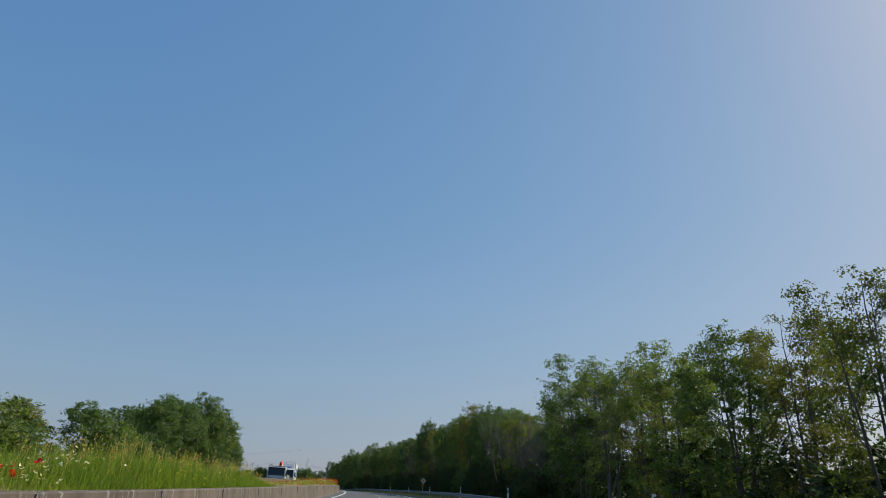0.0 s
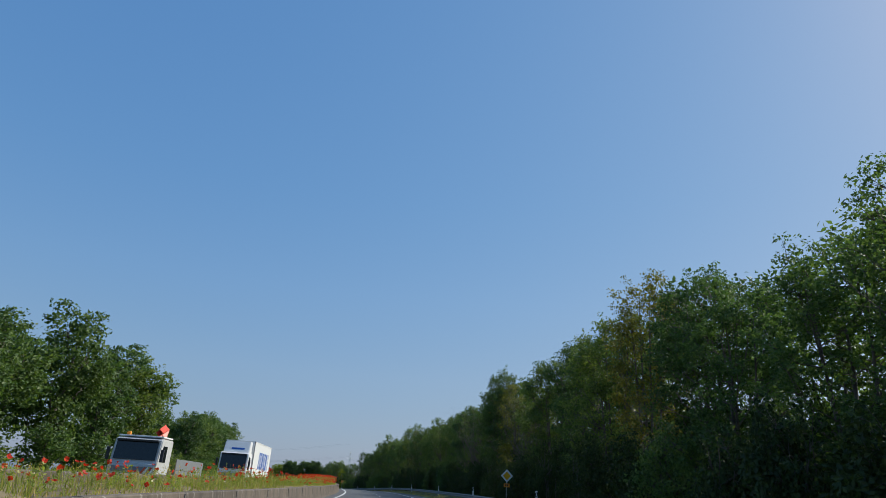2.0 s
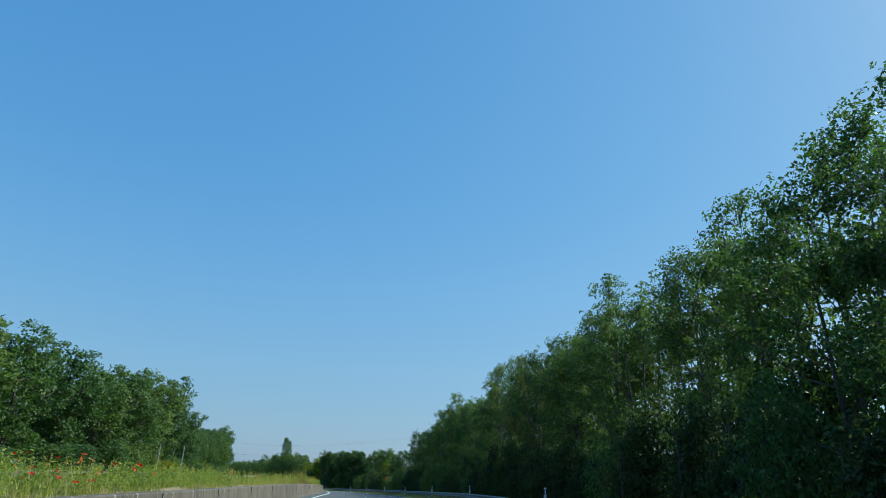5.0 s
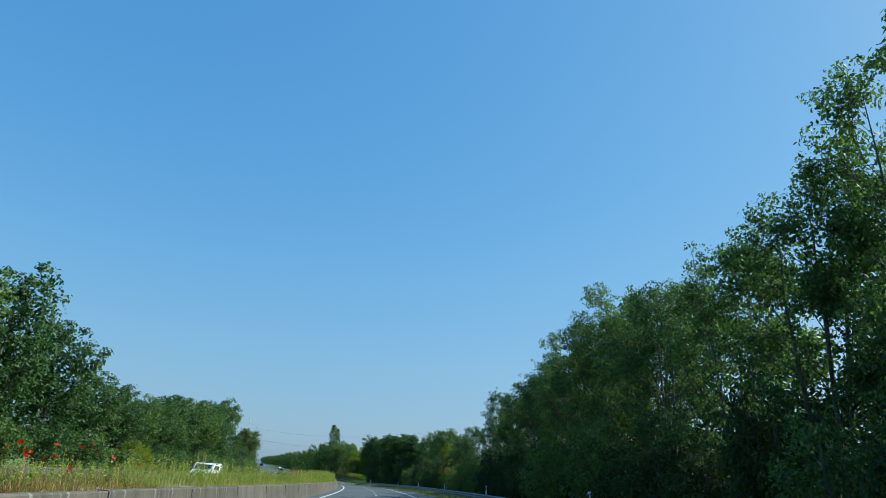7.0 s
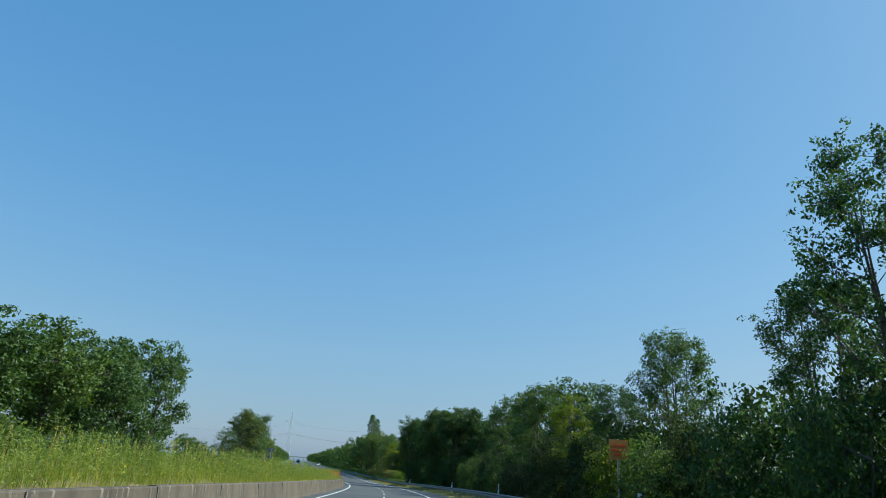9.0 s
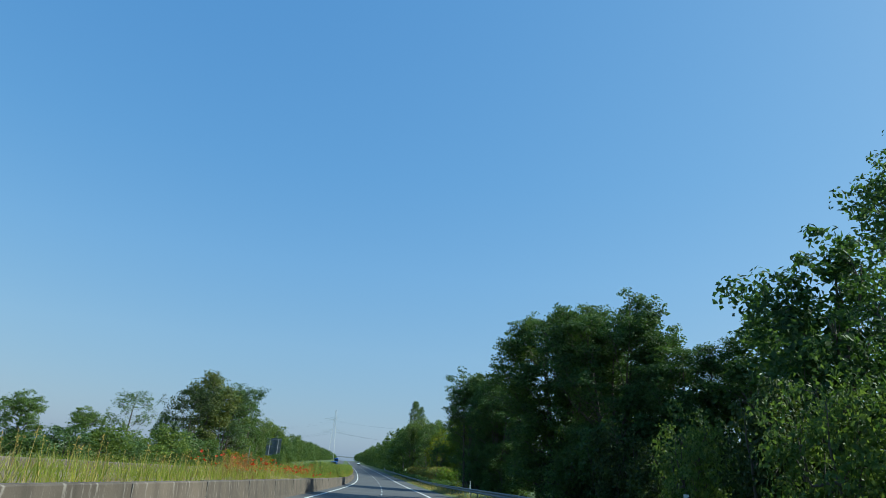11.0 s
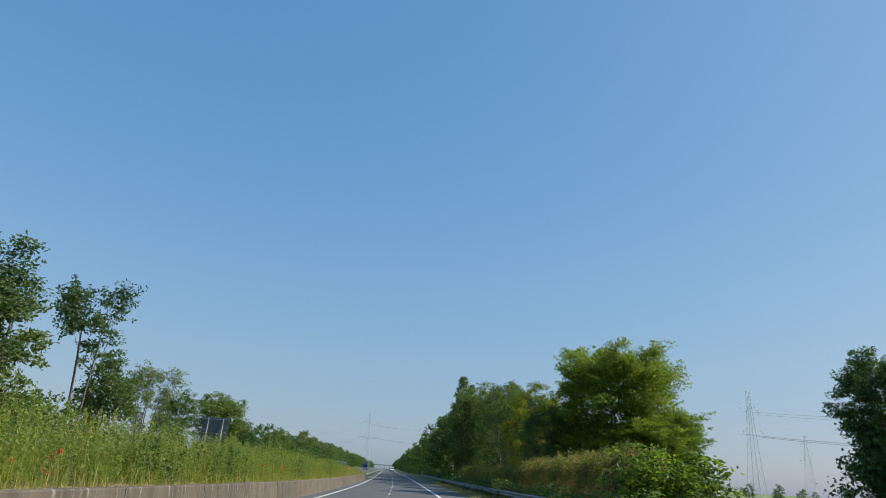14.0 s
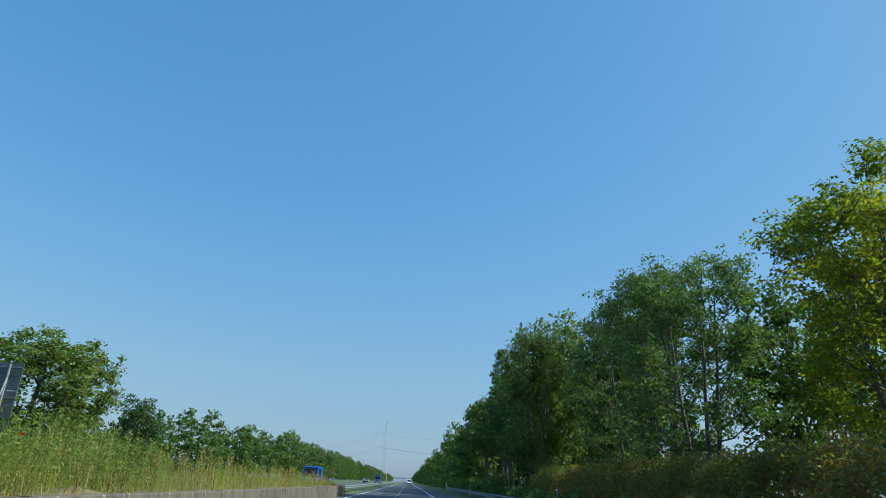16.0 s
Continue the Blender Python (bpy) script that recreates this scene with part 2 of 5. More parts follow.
# ---- the road's line: distance along it, heading (degrees to the left of +y), height of its surface ----
LINE = [(-400, -13, -2.0), (0, -1.14, 0.4), (60, 2.96, 1.6), (120, 7.35, 2.25), (180, 13.24, 2.75), (240, 17.26, 2.1), (300, 20.72, 1.35),
        (350, 24.76, 0.6), (400, 26.05, -0.2), (420, 26.65, -0.33), (440, 27.2, -0.37), (480, 27.9, -0.3), (560, 28.45, 0.1), (1900, 28.45, 6.0)]
_k = np.array(LINE, float)
ROAD_S = np.arange(-400, 1900, 1.0)
ROAD_H = np.radians(np.interp(ROAD_S, _k[:, 0], _k[:, 1]))
ROAD_X, ROAD_Y = np.cumsum(-np.sin(ROAD_H)), np.cumsum(np.cos(ROAD_H))
ROAD_X, ROAD_Y = ROAD_X - ROAD_X[400], ROAD_Y - ROAD_Y[400]
ROAD_Z = np.convolve(np.pad(np.interp(ROAD_S, _k[:, 0], _k[:, 2]), 20, mode="edge"), np.ones(41) / 41, "valid")


def place(s, d, h=0.0):
    """World places for distances along the road, to the right of the camera's lane line and above the surface (arrays)."""
    s, d, h = np.broadcast_arrays(np.asarray(s, float), np.asarray(d, float), np.asarray(h, float))
    x, y, z, a = (np.interp(s, ROAD_S, v) for v in (ROAD_X, ROAD_Y, ROAD_Z, ROAD_H))
    return np.stack([x + d * np.cos(a), y + d * np.sin(a), z + h], -1)


def heading(s):
    return math.degrees(np.interp(s, ROAD_S, ROAD_H))


def stand(s, d, h=0.0, turn=0.0, k=1.0, kz=None):
    """A pose on the ground beside the road, facing along it."""
    x, y, z = place(s, d, h)
    return pose(x, y, z, 0, 0, heading(s) + turn) @ Matrix.Diagonal((k, k, kz or k, 1))


# ---- mesh helpers ----
def mesh_of(name, verts, faces, mat, smooth=False):
    me = bpy.data.meshes.new(name)
    me.from_pydata(verts, [], faces)
    for m in mat if isinstance(mat, (list, tuple)) else [mat]:
        me.materials.append(m)
    if smooth:
        me.shade_smooth()
    me.update()
    return me


def part(name, data, parent, label="", m=None):
    """Links a mesh as one object under a thing or a part."""
    ob = new(name, data)
    ob.parent = parent
    if m is not None:
        ob.matrix_basis = m
    return tagged(ob, label)


def bm_mesh(name, bm, mat, smooth=False):
    me = bpy.data.meshes.new(name)
    bm.to_mesh(me)
    bm.free()
    me.materials.append(mat)
    if smooth:
        me.shade_smooth()
    return me


def box_bm(sx, sy, sz, at=(0, 0, 0), bevel=0.0, bm=None, turn=None):
    bm = bm or bmesh.new()
    made = bmesh.ops.create_cube(bm, size=1.0)["verts"]
    m = Matrix.Translation(at) @ (turn or Matrix()) @ Matrix.Diagonal((sx, sy, sz, 1))
    bmesh.ops.transform(bm, matrix=m, verts=made)
    if bevel:
        edges = list({e for v in made for e in v.link_edges})
        bmesh.ops.bevel(bm, geom=edges, offset=bevel, segments=2, affect="EDGES", profile=0.6)
    return bm


def tube(path, radii, sides=6):
    """Vertices and faces of a tapered tube along a path."""
    path, radii = np.asarray(path, float), np.asarray(radii, float)
    way = np.gradient(path, axis=0)
    way /= np.linalg.norm(way, axis=1)[:, None] + 1e-9
    ref = np.where(np.abs(way[:, 2:]) > 0.9, (1.0, 0, 0), (0, 0, 1.0))
    u = np.cross(way, ref)
    u /= np.linalg.norm(u, axis=1)[:, None]
    v = np.cross(way, u)
    a = np.arange(sides) * 2 * math.pi / sides
    ring = path[:, None] + radii[:, None, None] * (u[:, None] * np.cos(a)[None, :, None] + v[:, None] * np.sin(a)[None, :, None])
    n = len(path)
    i, j = np.meshgrid(np.arange(n - 1), np.arange(sides), indexing="ij")
    k = (j + 1) % sides
    faces = np.stack([i * sides + j, i * sides + k, (i + 1) * sides + k, (i + 1) * sides + j], -1).reshape(-1, 4)
    return ring.reshape(-1, 3), faces


class Heap:
    """Collects vertices and quads of many small pieces for one mesh."""
    def __init__(self):
        self.v, self.f, self.n = [], [], 0

    def add(self, v, f):
        self.v.append(v)
        self.f.append(np.asarray(f) + self.n)
        self.n += len(v)

    def mesh(self, name, mat, smooth=False):
        return mesh_of(name, np.concatenate(self.v), np.concatenate(self.f), mat, smooth)


def unit(v):
    return v / (np.linalg.norm(v, axis=-1, keepdims=True) + 1e-9)


def leaves(rng, at, length, width, flat=0.5, droop=0.0, face=None):
    """Kite-shaped leaves, slightly folded along the middle, at the given places: vertices and quads. face: way each leaf looks."""
    n = len(at)
    axis = rng.normal(size=(n, 3)) * (1, 1, 0.6)
    axis[:, 2] -= droop
    axis = unit(axis)
    nor = unit(rng.normal(size=(n, 3)) + (0, 0, flat * 2)) if face is None else unit(unit(face) + (0, 0, 0.35) + rng.normal(size=(n, 3)) * 0.38)
    side = unit(np.cross(axis, nor))
    ll, ww = length * rng.uniform(0.6, 1.25, (n, 1)), width * rng.uniform(0.6, 1.25, (n, 1))
    up = np.cross(side, axis) * ww * 0.18
    quad = np.stack([at - axis * ll / 2, at + side * ww / 2 + axis * ll * 0.08 + up, at + axis * ll / 2, at - side * ww / 2 + axis * ll * 0.08 + up], 1)
    return quad.reshape(-1, 3), np.arange(4 * n).reshape(n, 4)


def ribbon(name, s0, s1, ds, across, mat, kind="structure", label="", category="", wobble=0.0):
    """A strip along the road with the given cross-section [(d, h), ...]."""
    s = np.arange(s0, s1 + ds / 2, ds)
    rng = np.random.default_rng(5)
    pts = np.stack([place(s, d, h) for d, h in across], 1)
    if wobble:
        pts[:, 1:-1, 2] += rng.normal(0, wobble, (len(s), len(across) - 2))
    n, k = len(s), len(across)
    i, j = np.meshgrid(np.arange(n - 1), np.arange(k - 1), indexing="ij")
    f = np.stack([i * k + j, i * k + j + 1, (i + 1) * k + j + 1, (i + 1) * k + j], -1).reshape(-1, 4)
    return tagged(new(name, mesh_of(name, pts.reshape(-1, 3), f, mat, True)), label, category, "", kind)

# ---- the ground and the roads ----
def build_ground():
    """One sheet to the horizon that follows the road's height near it."""
    edge = np.concatenate([-np.geomspace(3600, 420, 14), np.arange(-400, 401, 20.0), np.geomspace(420, 3600, 14)])
    gx, gy = np.meshgrid(edge - 100, edge + 350, indexing="xy")
    q = np.stack([gx.ravel(), gy.ravel()], 1)
    sub = slice(0, None, 4)
    d2 = (q[:, None, 0] - ROAD_X[sub]) ** 2 + (q[:, None, 1] - ROAD_Y[sub]) ** 2
    near, far = ROAD_Z[sub][d2.argmin(1)], np.sqrt(d2.min(1))
    f = np.clip((far - 40) / 200, 0, 1)
    z = (near - 0.75) * (1 - f) + (-1.2) * f
    n = len(edge)
    i, j = np.meshgrid(np.arange(n - 1), np.arange(n - 1), indexing="ij")
    quads = np.stack([i * n + j, i * n + j + 1, (i + 1) * n + j + 1, (i + 1) * n + j], -1).reshape(-1, 4)
    tagged(new("ground", mesh_of("ground", np.column_stack([q, z]), quads, FIELD, True)), "flat green farmland stretching to the horizon", "ground", "", "structure")


build_ground()
ribbon("road", -120, 1500, 2, [(-5.28, 0.012), (-3, 0.0), (2.7, 0.0), (4.7, -0.03)], ASPHALT, label="grey asphalt carriageway with worn surface", category="road")
ribbon("road_opposite", -120, 1500, 2, [(-19.4, 0.0), (-14.5, 0.0), (-9.6, 0.0)], ASPHALT, label="grey asphalt carriageway beyond the planted median", category="road")
ribbon("verge_right", -120, 1500, 2, [(4.68, -0.035), (5.4, 0.02), (6.4, 0.04), (7.1, 0.22), (8.5, 0.25), (12, 0.3), (20, 0.2), (36, -0.9)], GRASSY, label="rough grass verge under the roadside trees", category="verge", wobble=0.04)
ribbon("verge_left", -120, 1500, 2, [(-46, -0.9), (-34, 0.3), (-27, 0.5), (-22, 0.1), (-19.38, -0.03)], GRASSY, label="grass verge beside the opposite carriageway", category="verge", wobble=0.04)
ribbon("median_soil", -60, 505, 1, [(-9.42, 0.4), (-9.1, 0.7), (-7.6, 0.76), (-6.2, 0.75), (-5.62, 0.7), (-5.6, 0.3)], SOIL, label="dry earth bed between two concrete walls", category="soil", wobble=0.05)
ribbon("median_strip", 505, 1500, 2, [(-9.6, -0.02), (-7.5, 0.25), (-5.26, -0.01)], GRASSY, label="grassy median strip between the carriageways", category="verge", wobble=0.03)


def road_line(name, d, width, stretches, label):
    for s0, s1 in stretches:
        ribbon(name, s0, s1, 1.0 if s1 - s0 < 8 else 2.0, [(d - width / 2, 0.016), (d + width / 2, 0.016)], PAINT, label=label, category="road marking")


road_line("edge_line", -4.5, 0.15, [(-60, 1400)], "solid white edge line beside the median wall")
road_line("edge_line", 2.35, 0.2, [(-60, 1400)], "solid white edge line beside the hard strip")
for _s in np.arange(-30, 760, 9.0):
    road_line("lane_dash", -1.1, 0.12, [(_s, _s + 3.0)], "white painted lane dash")


# ---- walls of the median ----
def wall_piece(length, height):
    """A cast wall unit with a battered face and rounded top edges, along +y from its base."""
    prof = [(-0.16, 0), (0.19, 0), (0.16, 0.12), (0.12, height - 0.03), (0.09, height), (-0.09, height), (-0.12, height - 0.03)]
    n = len(prof)
    v = [(x, y, z) for y in (0.008, length - 0.008) for x, z in prof]
    f = [(i, (i + 1) % n, n + (i + 1) % n, n + i) for i in range(n)]
    f = [tuple(reversed(q)) for q in f] + [tuple(range(n)), tuple(range(2 * n - 1, n - 1, -1))]
    return mesh_of("wall_unit", v, f, CONCRETE)


def build_wall(name, d, s0, s1, step, height, face, label):
    root = tagged(new(name), label, "concrete wall", "", "structure")
    me = wall_piece(step, height)
    rng = np.random.default_rng(11)
    joint = bm_mesh("wall_joint", box_bm(0.27, 0.035, height - 0.012, (0.015, 0.0, height / 2 - 0.02), 0.004), MORTAR)
    for s in np.arange(s0, s1, step):
        a, b = (place(s, d), place(s + step, d)) if face > 0 else (place(s + step, d), place(s, d))
        run = b - a
        tilt = math.degrees(math.atan2(run[2], math.hypot(run[0], run[1])))
        part("wall_unit", me, root, "", pose(a[0], a[1], a[2] + rng.uniform(-0.008, 0.008), tilt, 0, math.degrees(math.atan2(-run[0], run[1]))))
        if face > 0:
            part("joint_strip", joint, root, "pale mortar joint", stand(s, d, 0.0))


build_wall("wall_median", -5.46, -40, 500, 5.0, 0.78, 1, "stained grey concrete safety wall along the median")
build_wall("wall_median_far", -9.5, -40, 500, 4.0, 1.04, -1, "stained grey concrete safety wall of the opposite side")


# ---- trees ----
def crown_points(rng, height, radius, base, clusters, shape):
    """Centres of the leaf clusters: lobes set round the stem, thinned inside."""
    mid, half = (height + base) / 2, (height - base) / 2
    if shape == "column":
        z = rng.uniform(-1, 1, clusters)
        r = radius * np.sqrt(np.clip(1 - np.abs(z) ** 2.6, 0.02, 1)) * rng.uniform(0.45, 1.0, clusters)
        a = rng.uniform(0, 2 * math.pi, clusters)
        return np.stack([r * np.cos(a), r * np.sin(a), mid + z * half], 1), np.stack([0 * z[:6], 0 * z[:6], mid + np.linspace(-0.6, 0.8, 6) * half], 1)
    lobes = 11
    lz = np.linspace(-0.78, 0.86, lobes) + rng.uniform(-0.1, 0.1, lobes)
    la = np.arange(lobes) * 2.4 + rng.uniform(-0.5, 0.5, lobes)
    lr = radius * np.sqrt(np.clip(1 - lz ** 2, 0.05, 1)) * rng.uniform(0.35, 0.72, lobes)
    centre = np.stack([lr * np.cos(la), lr * np.sin(la), mid + lz * half * 0.86], 1)
    size = radius * rng.uniform(0.34, 0.52, lobes) * (1.0 if shape == "round" else 0.86)
    pick = rng.choice(lobes, clusters, p=size ** 2 / (size ** 2).sum())
    out = unit(rng.normal(size=(clusters, 3)))
    pts = centre[pick] + out * size[pick][:, None] * rng.uniform(0.45, 1.08, (clusters, 1)) * (1, 1, 0.85)
    return pts, centre


def tree_parts(seed, height, radius, base, clusters, per, leaf, shape="round", spread=0.42, stems=1):
    """Meshes of a wood part (stem, limbs, twigs) and a crown of separate leaves."""
    rng = np.random.default_rng(seed)
    pts, centre = crown_points(rng, height, radius, base, clusters, shape)
    wood = Heap()
    r0 = 0.018 * height + 0.03
    for k in range(stems):
        off = rng.normal(0, 0.35 if stems > 1 else 0.02, 2)
        top = np.array([*(off * 2.5 + rng.normal(0, radius * 0.1, 2)), height * rng.uniform(0.72, 0.88)])
        t = np.linspace(0, 1, 7)[:, None]
        path = np.array([off[0], off[1], -0.4]) * (1 - t) + top * t + rng.normal(0, 0.07, (7, 3)) * t * (1.2 - t) * 3
        rad = r0 * np.array([1.35, 1.0, 0.86, 0.7, 0.52, 0.33, 0.1]) * (1 if stems == 1 else 0.65)
        wood.add(*tube(path, rad, 7))
        mine = centre if stems == 1 else centre[k::stems]
        for c in mine:
            h = np.clip(c[2] - radius * rng.uniform(0.35, 0.8), base * 0.6, top[2] * 0.9)
            f = (h + 0.4) / (top[2] + 0.4)
            start = np.array([np.interp(f, t[:, 0], path[:, i]) for i in range(3)])
            bend = (start + c) / 2 + (0, 0, -0.12 * radius) + rng.normal(0, 0.12, 3)
            wood.add(*tube([start, bend, c], [r0 * 0.42, r0 * 0.28, r0 * 0.12], 5))
            near = pts[np.argsort(((pts - c) ** 2).sum(1))[:7]]
            for q in near:
                wood.add(*tube([c * 0.6 + bend * 0.4, (c + q) / 2 + rng.normal(0, 0.08, 3), q], [r0 * 0.13, r0 * 0.08, 0.008], 3))
    n = rng.integers(int(per * 0.5), int(per * 1.5), len(pts))
    at = np.repeat(pts, n, 0)
    blob = rng.uniform(0.6, 1.3, len(pts)) * spread
    off = unit(rng.normal(size=at.shape)) * (rng.uniform(0.1, 1, (len(at), 1)) ** 0.6) * np.repeat(blob, n)[:, None] * (1.15, 1.15, 0.75)
    at = at + off
    v, f = leaves(rng, at, leaf, leaf * 0.62, 0.8, 0.25, unit(off) + 0.6 * unit((at - (0, 0, (height + base) / 2)) * (1, 1, 0.7)))
    return wood, v, f


def branchy_tree(seed, height, radius, base, stems, limbs, sprays, per, leaf, spread=0.4, full=0.5):
    """A tree grown from forking stems: ascending limbs with leafy sprays at and near their ends, which form the outline."""
    rng = np.random.default_rng(seed)
    wood, spots, sizes = Heap(), [], []
    r0 = 0.011 * height + 0.03
    for k in range(stems):
        a0 = 2 * math.pi * k / stems + rng.uniform(-0.5, 0.5)
        fan = (radius * rng.uniform(0.25, 0.5) if stems > 1 else radius * 0.12)
        top = np.array([math.cos(a0) * fan, math.sin(a0) * fan, height * rng.uniform(0.86, 0.97)])
        foot = np.array([math.cos(a0) * 0.22, math.sin(a0) * 0.22, -0.4]) * (1 if stems > 1 else 0.1)
        foot[2] = -0.4
        t = np.linspace(0, 1, 9)[:, None]
        path = foot * (1 - t) + top * t + np.cumsum(rng.normal(0, 0.06, (9, 3)), 0) * (1, 1, 0) * t
        wood.add(*tube(path, r0 * np.interp(t[:, 0], [0, 0.1, 0.6, 1], [1.25, 0.95, 0.5, 0.1]) * (1 if stems == 1 else 0.75), 6))
        spots.append(path[-1:]); sizes.append([0.7])
        for j in range(limbs):
            f = base / height + (0.97 - base / height) * ((j + rng.uniform(0, 0.9)) / limbs) ** 0.85
            start = np.array([np.interp(f, t[:, 0], path[:, i]) for i in range(3)])
            env = radius * np.interp(f, [0, 0.25, 0.5, 0.75, 1.0], [0.75, 0.95, 1.0, 0.72, 0.22]) * rng.uniform(0.5, 1.12)
            az = a0 + rng.normal(0, 1.15) if stems > 1 else j * 2.4 + rng.uniform(-0.6, 0.6)
            el = radians(rng.uniform(18, 58))
            reach = env / math.cos(el) * (0.72 if stems > 1 else 1.0)
            way = np.array([math.cos(az) * math.cos(el), math.sin(az) * math.cos(el), math.sin(el)])
            end = start + way * reach
            end[2] = min(end[2], height * rng.uniform(0.93, 1.0))
            limb = np.array([start, (start + end) / 2 + (0, 0, -0.07 * reach) + rng.normal(0, 0.08, 3), end])
            wood.add(*tube(limb, [r0 * 0.36 * (1.1 - f), r0 * 0.24 * (1.1 - f), 0.012], 4))
            for q in range(sprays):
                g = rng.uniform(0.25 if q else 1.0, 1.0) ** full
                p = limb[0] * (1 - g) + limb[2] * g + (limb[1] - (limb[0] + limb[2]) / 2) * 4 * g * (1 - g)
                out = unit(way + rng.normal(0, 0.75, 3) + (0, 0, 0.12)) * rng.uniform(0.3, 1.0) * spread * 2.0
                wood.add(*tube([p, p + out * 0.5 + rng.normal(0, 0.03, 3), p + out], [0.016, 0.011, 0.005], 3))
                spots.append((p + out)[None]); sizes.append([rng.uniform(0.45, 1.15)])
                if rng.random() < 0.4:
                    spots.append((p + out * 1.4 + rng.normal(0, 0.08, 3))[None]); sizes.append([rng.uniform(0.25, 0.5)])
    c, k = np.concatenate(spots), np.concatenate(sizes)
    n = np.maximum(2, (per * k ** 1.7 * rng.uniform(0.6, 1.3, len(c))).astype(int))
    off = unit(rng.normal(size=(n.sum(), 3))) * (rng.uniform(0.15, 1, (n.sum(), 1)) ** 0.5) * (1.2, 1.2, 0.62)
    at = np.repeat(c, n, 0) + off * np.repeat(k * spread, n)[:, None]
    axis = np.array([0, 0, height * 0.45])
    v, f = leaves(rng, at, leaf, leaf * 0.6, 0.8, 0.3, off + 0.35 * unit((at - axis) * (1, 1, 0.5)))
    return wood, v, f


KINDS = {}


def tree_kind(key, name, leaf_mat, label, category, *spec, **more):
    """Keeps the meshes of one kind of tree, so that trees of a kind share them."""
    wood, v, f = (branchy_tree if "sprays" in more else tree_parts)(*spec, **more)
    KINDS[key] = (name, wood.mesh(name + "_wood", BARK, True), mesh_of(name + "_crown", v, f, leaf_mat), label, category)


def thicket(name, key, spots, label, category, wood=False):
    """Many uncounted plants of a kind as one mesh. spots: poses."""
    _, trunk, crown, _, _ = KINDS[key]
    v0 = np.empty(len(crown.vertices) * 3, "f")
    crown.vertices.foreach_get("co", v0)
    v0 = np.column_stack([v0.reshape(-1, 3), np.ones(len(v0) // 3)])
    heap = Heap()
    for m in spots:
        heap.add((v0 @ np.array(m).T)[:, :3], np.arange(len(v0)).reshape(-1, 4))
        if wood:
            tv, tf = tube([(0, 0, -0.4), (0, 0, 3), (0, 0, 6)], [0.28, 0.2, 0.08], 6)
            heap.add((np.column_stack([tv, np.ones(len(tv))]) @ np.array(m).T)[:, :3], tf)
    return tagged(new(name, heap.mesh(name, crown.materials[0])), label, category, "", "stuff")


def plant(key, s, d, turn=0.0, k=1.0, kz=None, h=0.0, group="", label=""):
    name, wood, crown, text, category = KINDS[key]
    root = tagged(new(name), label or text, category, group)
    root.matrix_basis = stand(s, d, h, turn, k, kz)
    part("trunk", wood, root, "grey-brown bark")
    part("crown", crown, root)
    return root


# Kinds: seed, height, crown radius, crown base, clusters, leaves in each, leaf length.
tree_kind("near_a", "deciduous_tree", LEAF_MID, "leafy green roadside tree with an uneven crown", "tree", 1, 10, 2.7, 0.8, stems=3, limbs=19, sprays=8, per=54, leaf=0.142, spread=0.43)
tree_kind("near_b", "deciduous_tree", LEAF_DARK, "dense dark green roadside tree", "tree", 2, 10, 2.9, 0.6, stems=4, limbs=17, sprays=8, per=54, leaf=0.142, spread=0.43)
tree_kind("near_c", "deciduous_tree", LEAF_MID, "slender green tree with an open crown", "tree", 3, 10, 2.1, 1.8, stems=2, limbs=18, sprays=6, per=44, leaf=0.138, spread=0.42)
tree_kind("near_d", "deciduous_tree", LEAF_OLIVE, "olive-green tree with dry brownish leaves", "tree", 4, 10, 2.4, 0.8, stems=4, limbs=14, sprays=7, per=44, leaf=0.138, spread=0.42)
tree_kind("near_e", "deciduous_tree", LEAF_LIME, "yellow-green sunlit roadside tree", "tree", 5, 10, 2.7, 1.0, stems=3, limbs=17, sprays=8, per=54, leaf=0.142, spread=0.43)
tree_kind("near_f", "deciduous_tree", LEAF_SUN, "light green tree with an airy open crown", "tree", 5, 10, 2.7, 1.0, stems=3, limbs=17, sprays=8, per=36, leaf=0.135, spread=0.46)
tree_kind("big", "deciduous_tree", LEAF_DARK, "large dark green tree with a full rounded crown", "tree", 6, 13, 4.5, 0.2, stems=5, limbs=26, sprays=9, per=84, leaf=0.178, spread=0.56)
tree_kind("big_r", "deciduous_tree", LEAF_DARK, "large dark green tree with a rounded crown over shrubs", "tree", 31, 13, 4.6, 2.4, stems=4, limbs=28, sprays=9, per=150, leaf=0.118, spread=0.52)
tree_kind("mid_a", "deciduous_tree", LEAF_MID, "green broadleaf tree with a rounded crown", "tree", 7, 10, 3.6, 0.3, 300, 30, 0.28, spread=0.58)
tree_kind("mid_b", "deciduous_tree", LEAF_DARK, "dark green broadleaf tree", "tree", 8, 10, 3.4, 0.3, 290, 30, 0.28, spread=0.58)
tree_kind("mid_c", "deciduous_tree", LEAF_MID, "green tree with a light open crown", "tree", 9, 10, 3.0, 1.8, 240, 20, 0.3, shape="open", spread=0.55)
tree_kind("mid_d", "deciduous_tree", LEAF_SEED, "olive tree hung with pale seed clusters", "tree", 10, 10, 3.0, 0.6, 430, 24, 0.27, spread=0.55)
tree_kind("mid_h", "deciduous_tree", LEAF_DARK, "dark green tree with a high crown over a bare trunk", "tree", 35, 10, 3.4, 3.9, 240, 28, 0.3, spread=0.58)
tree_kind("mid_w", "deciduous_tree", LEAF_WILLOW, "grey-green willow-like leafy tree", "tree", 12, 10, 3.0, 0.5, 320, 22, 0.3, spread=0.55, stems=3)
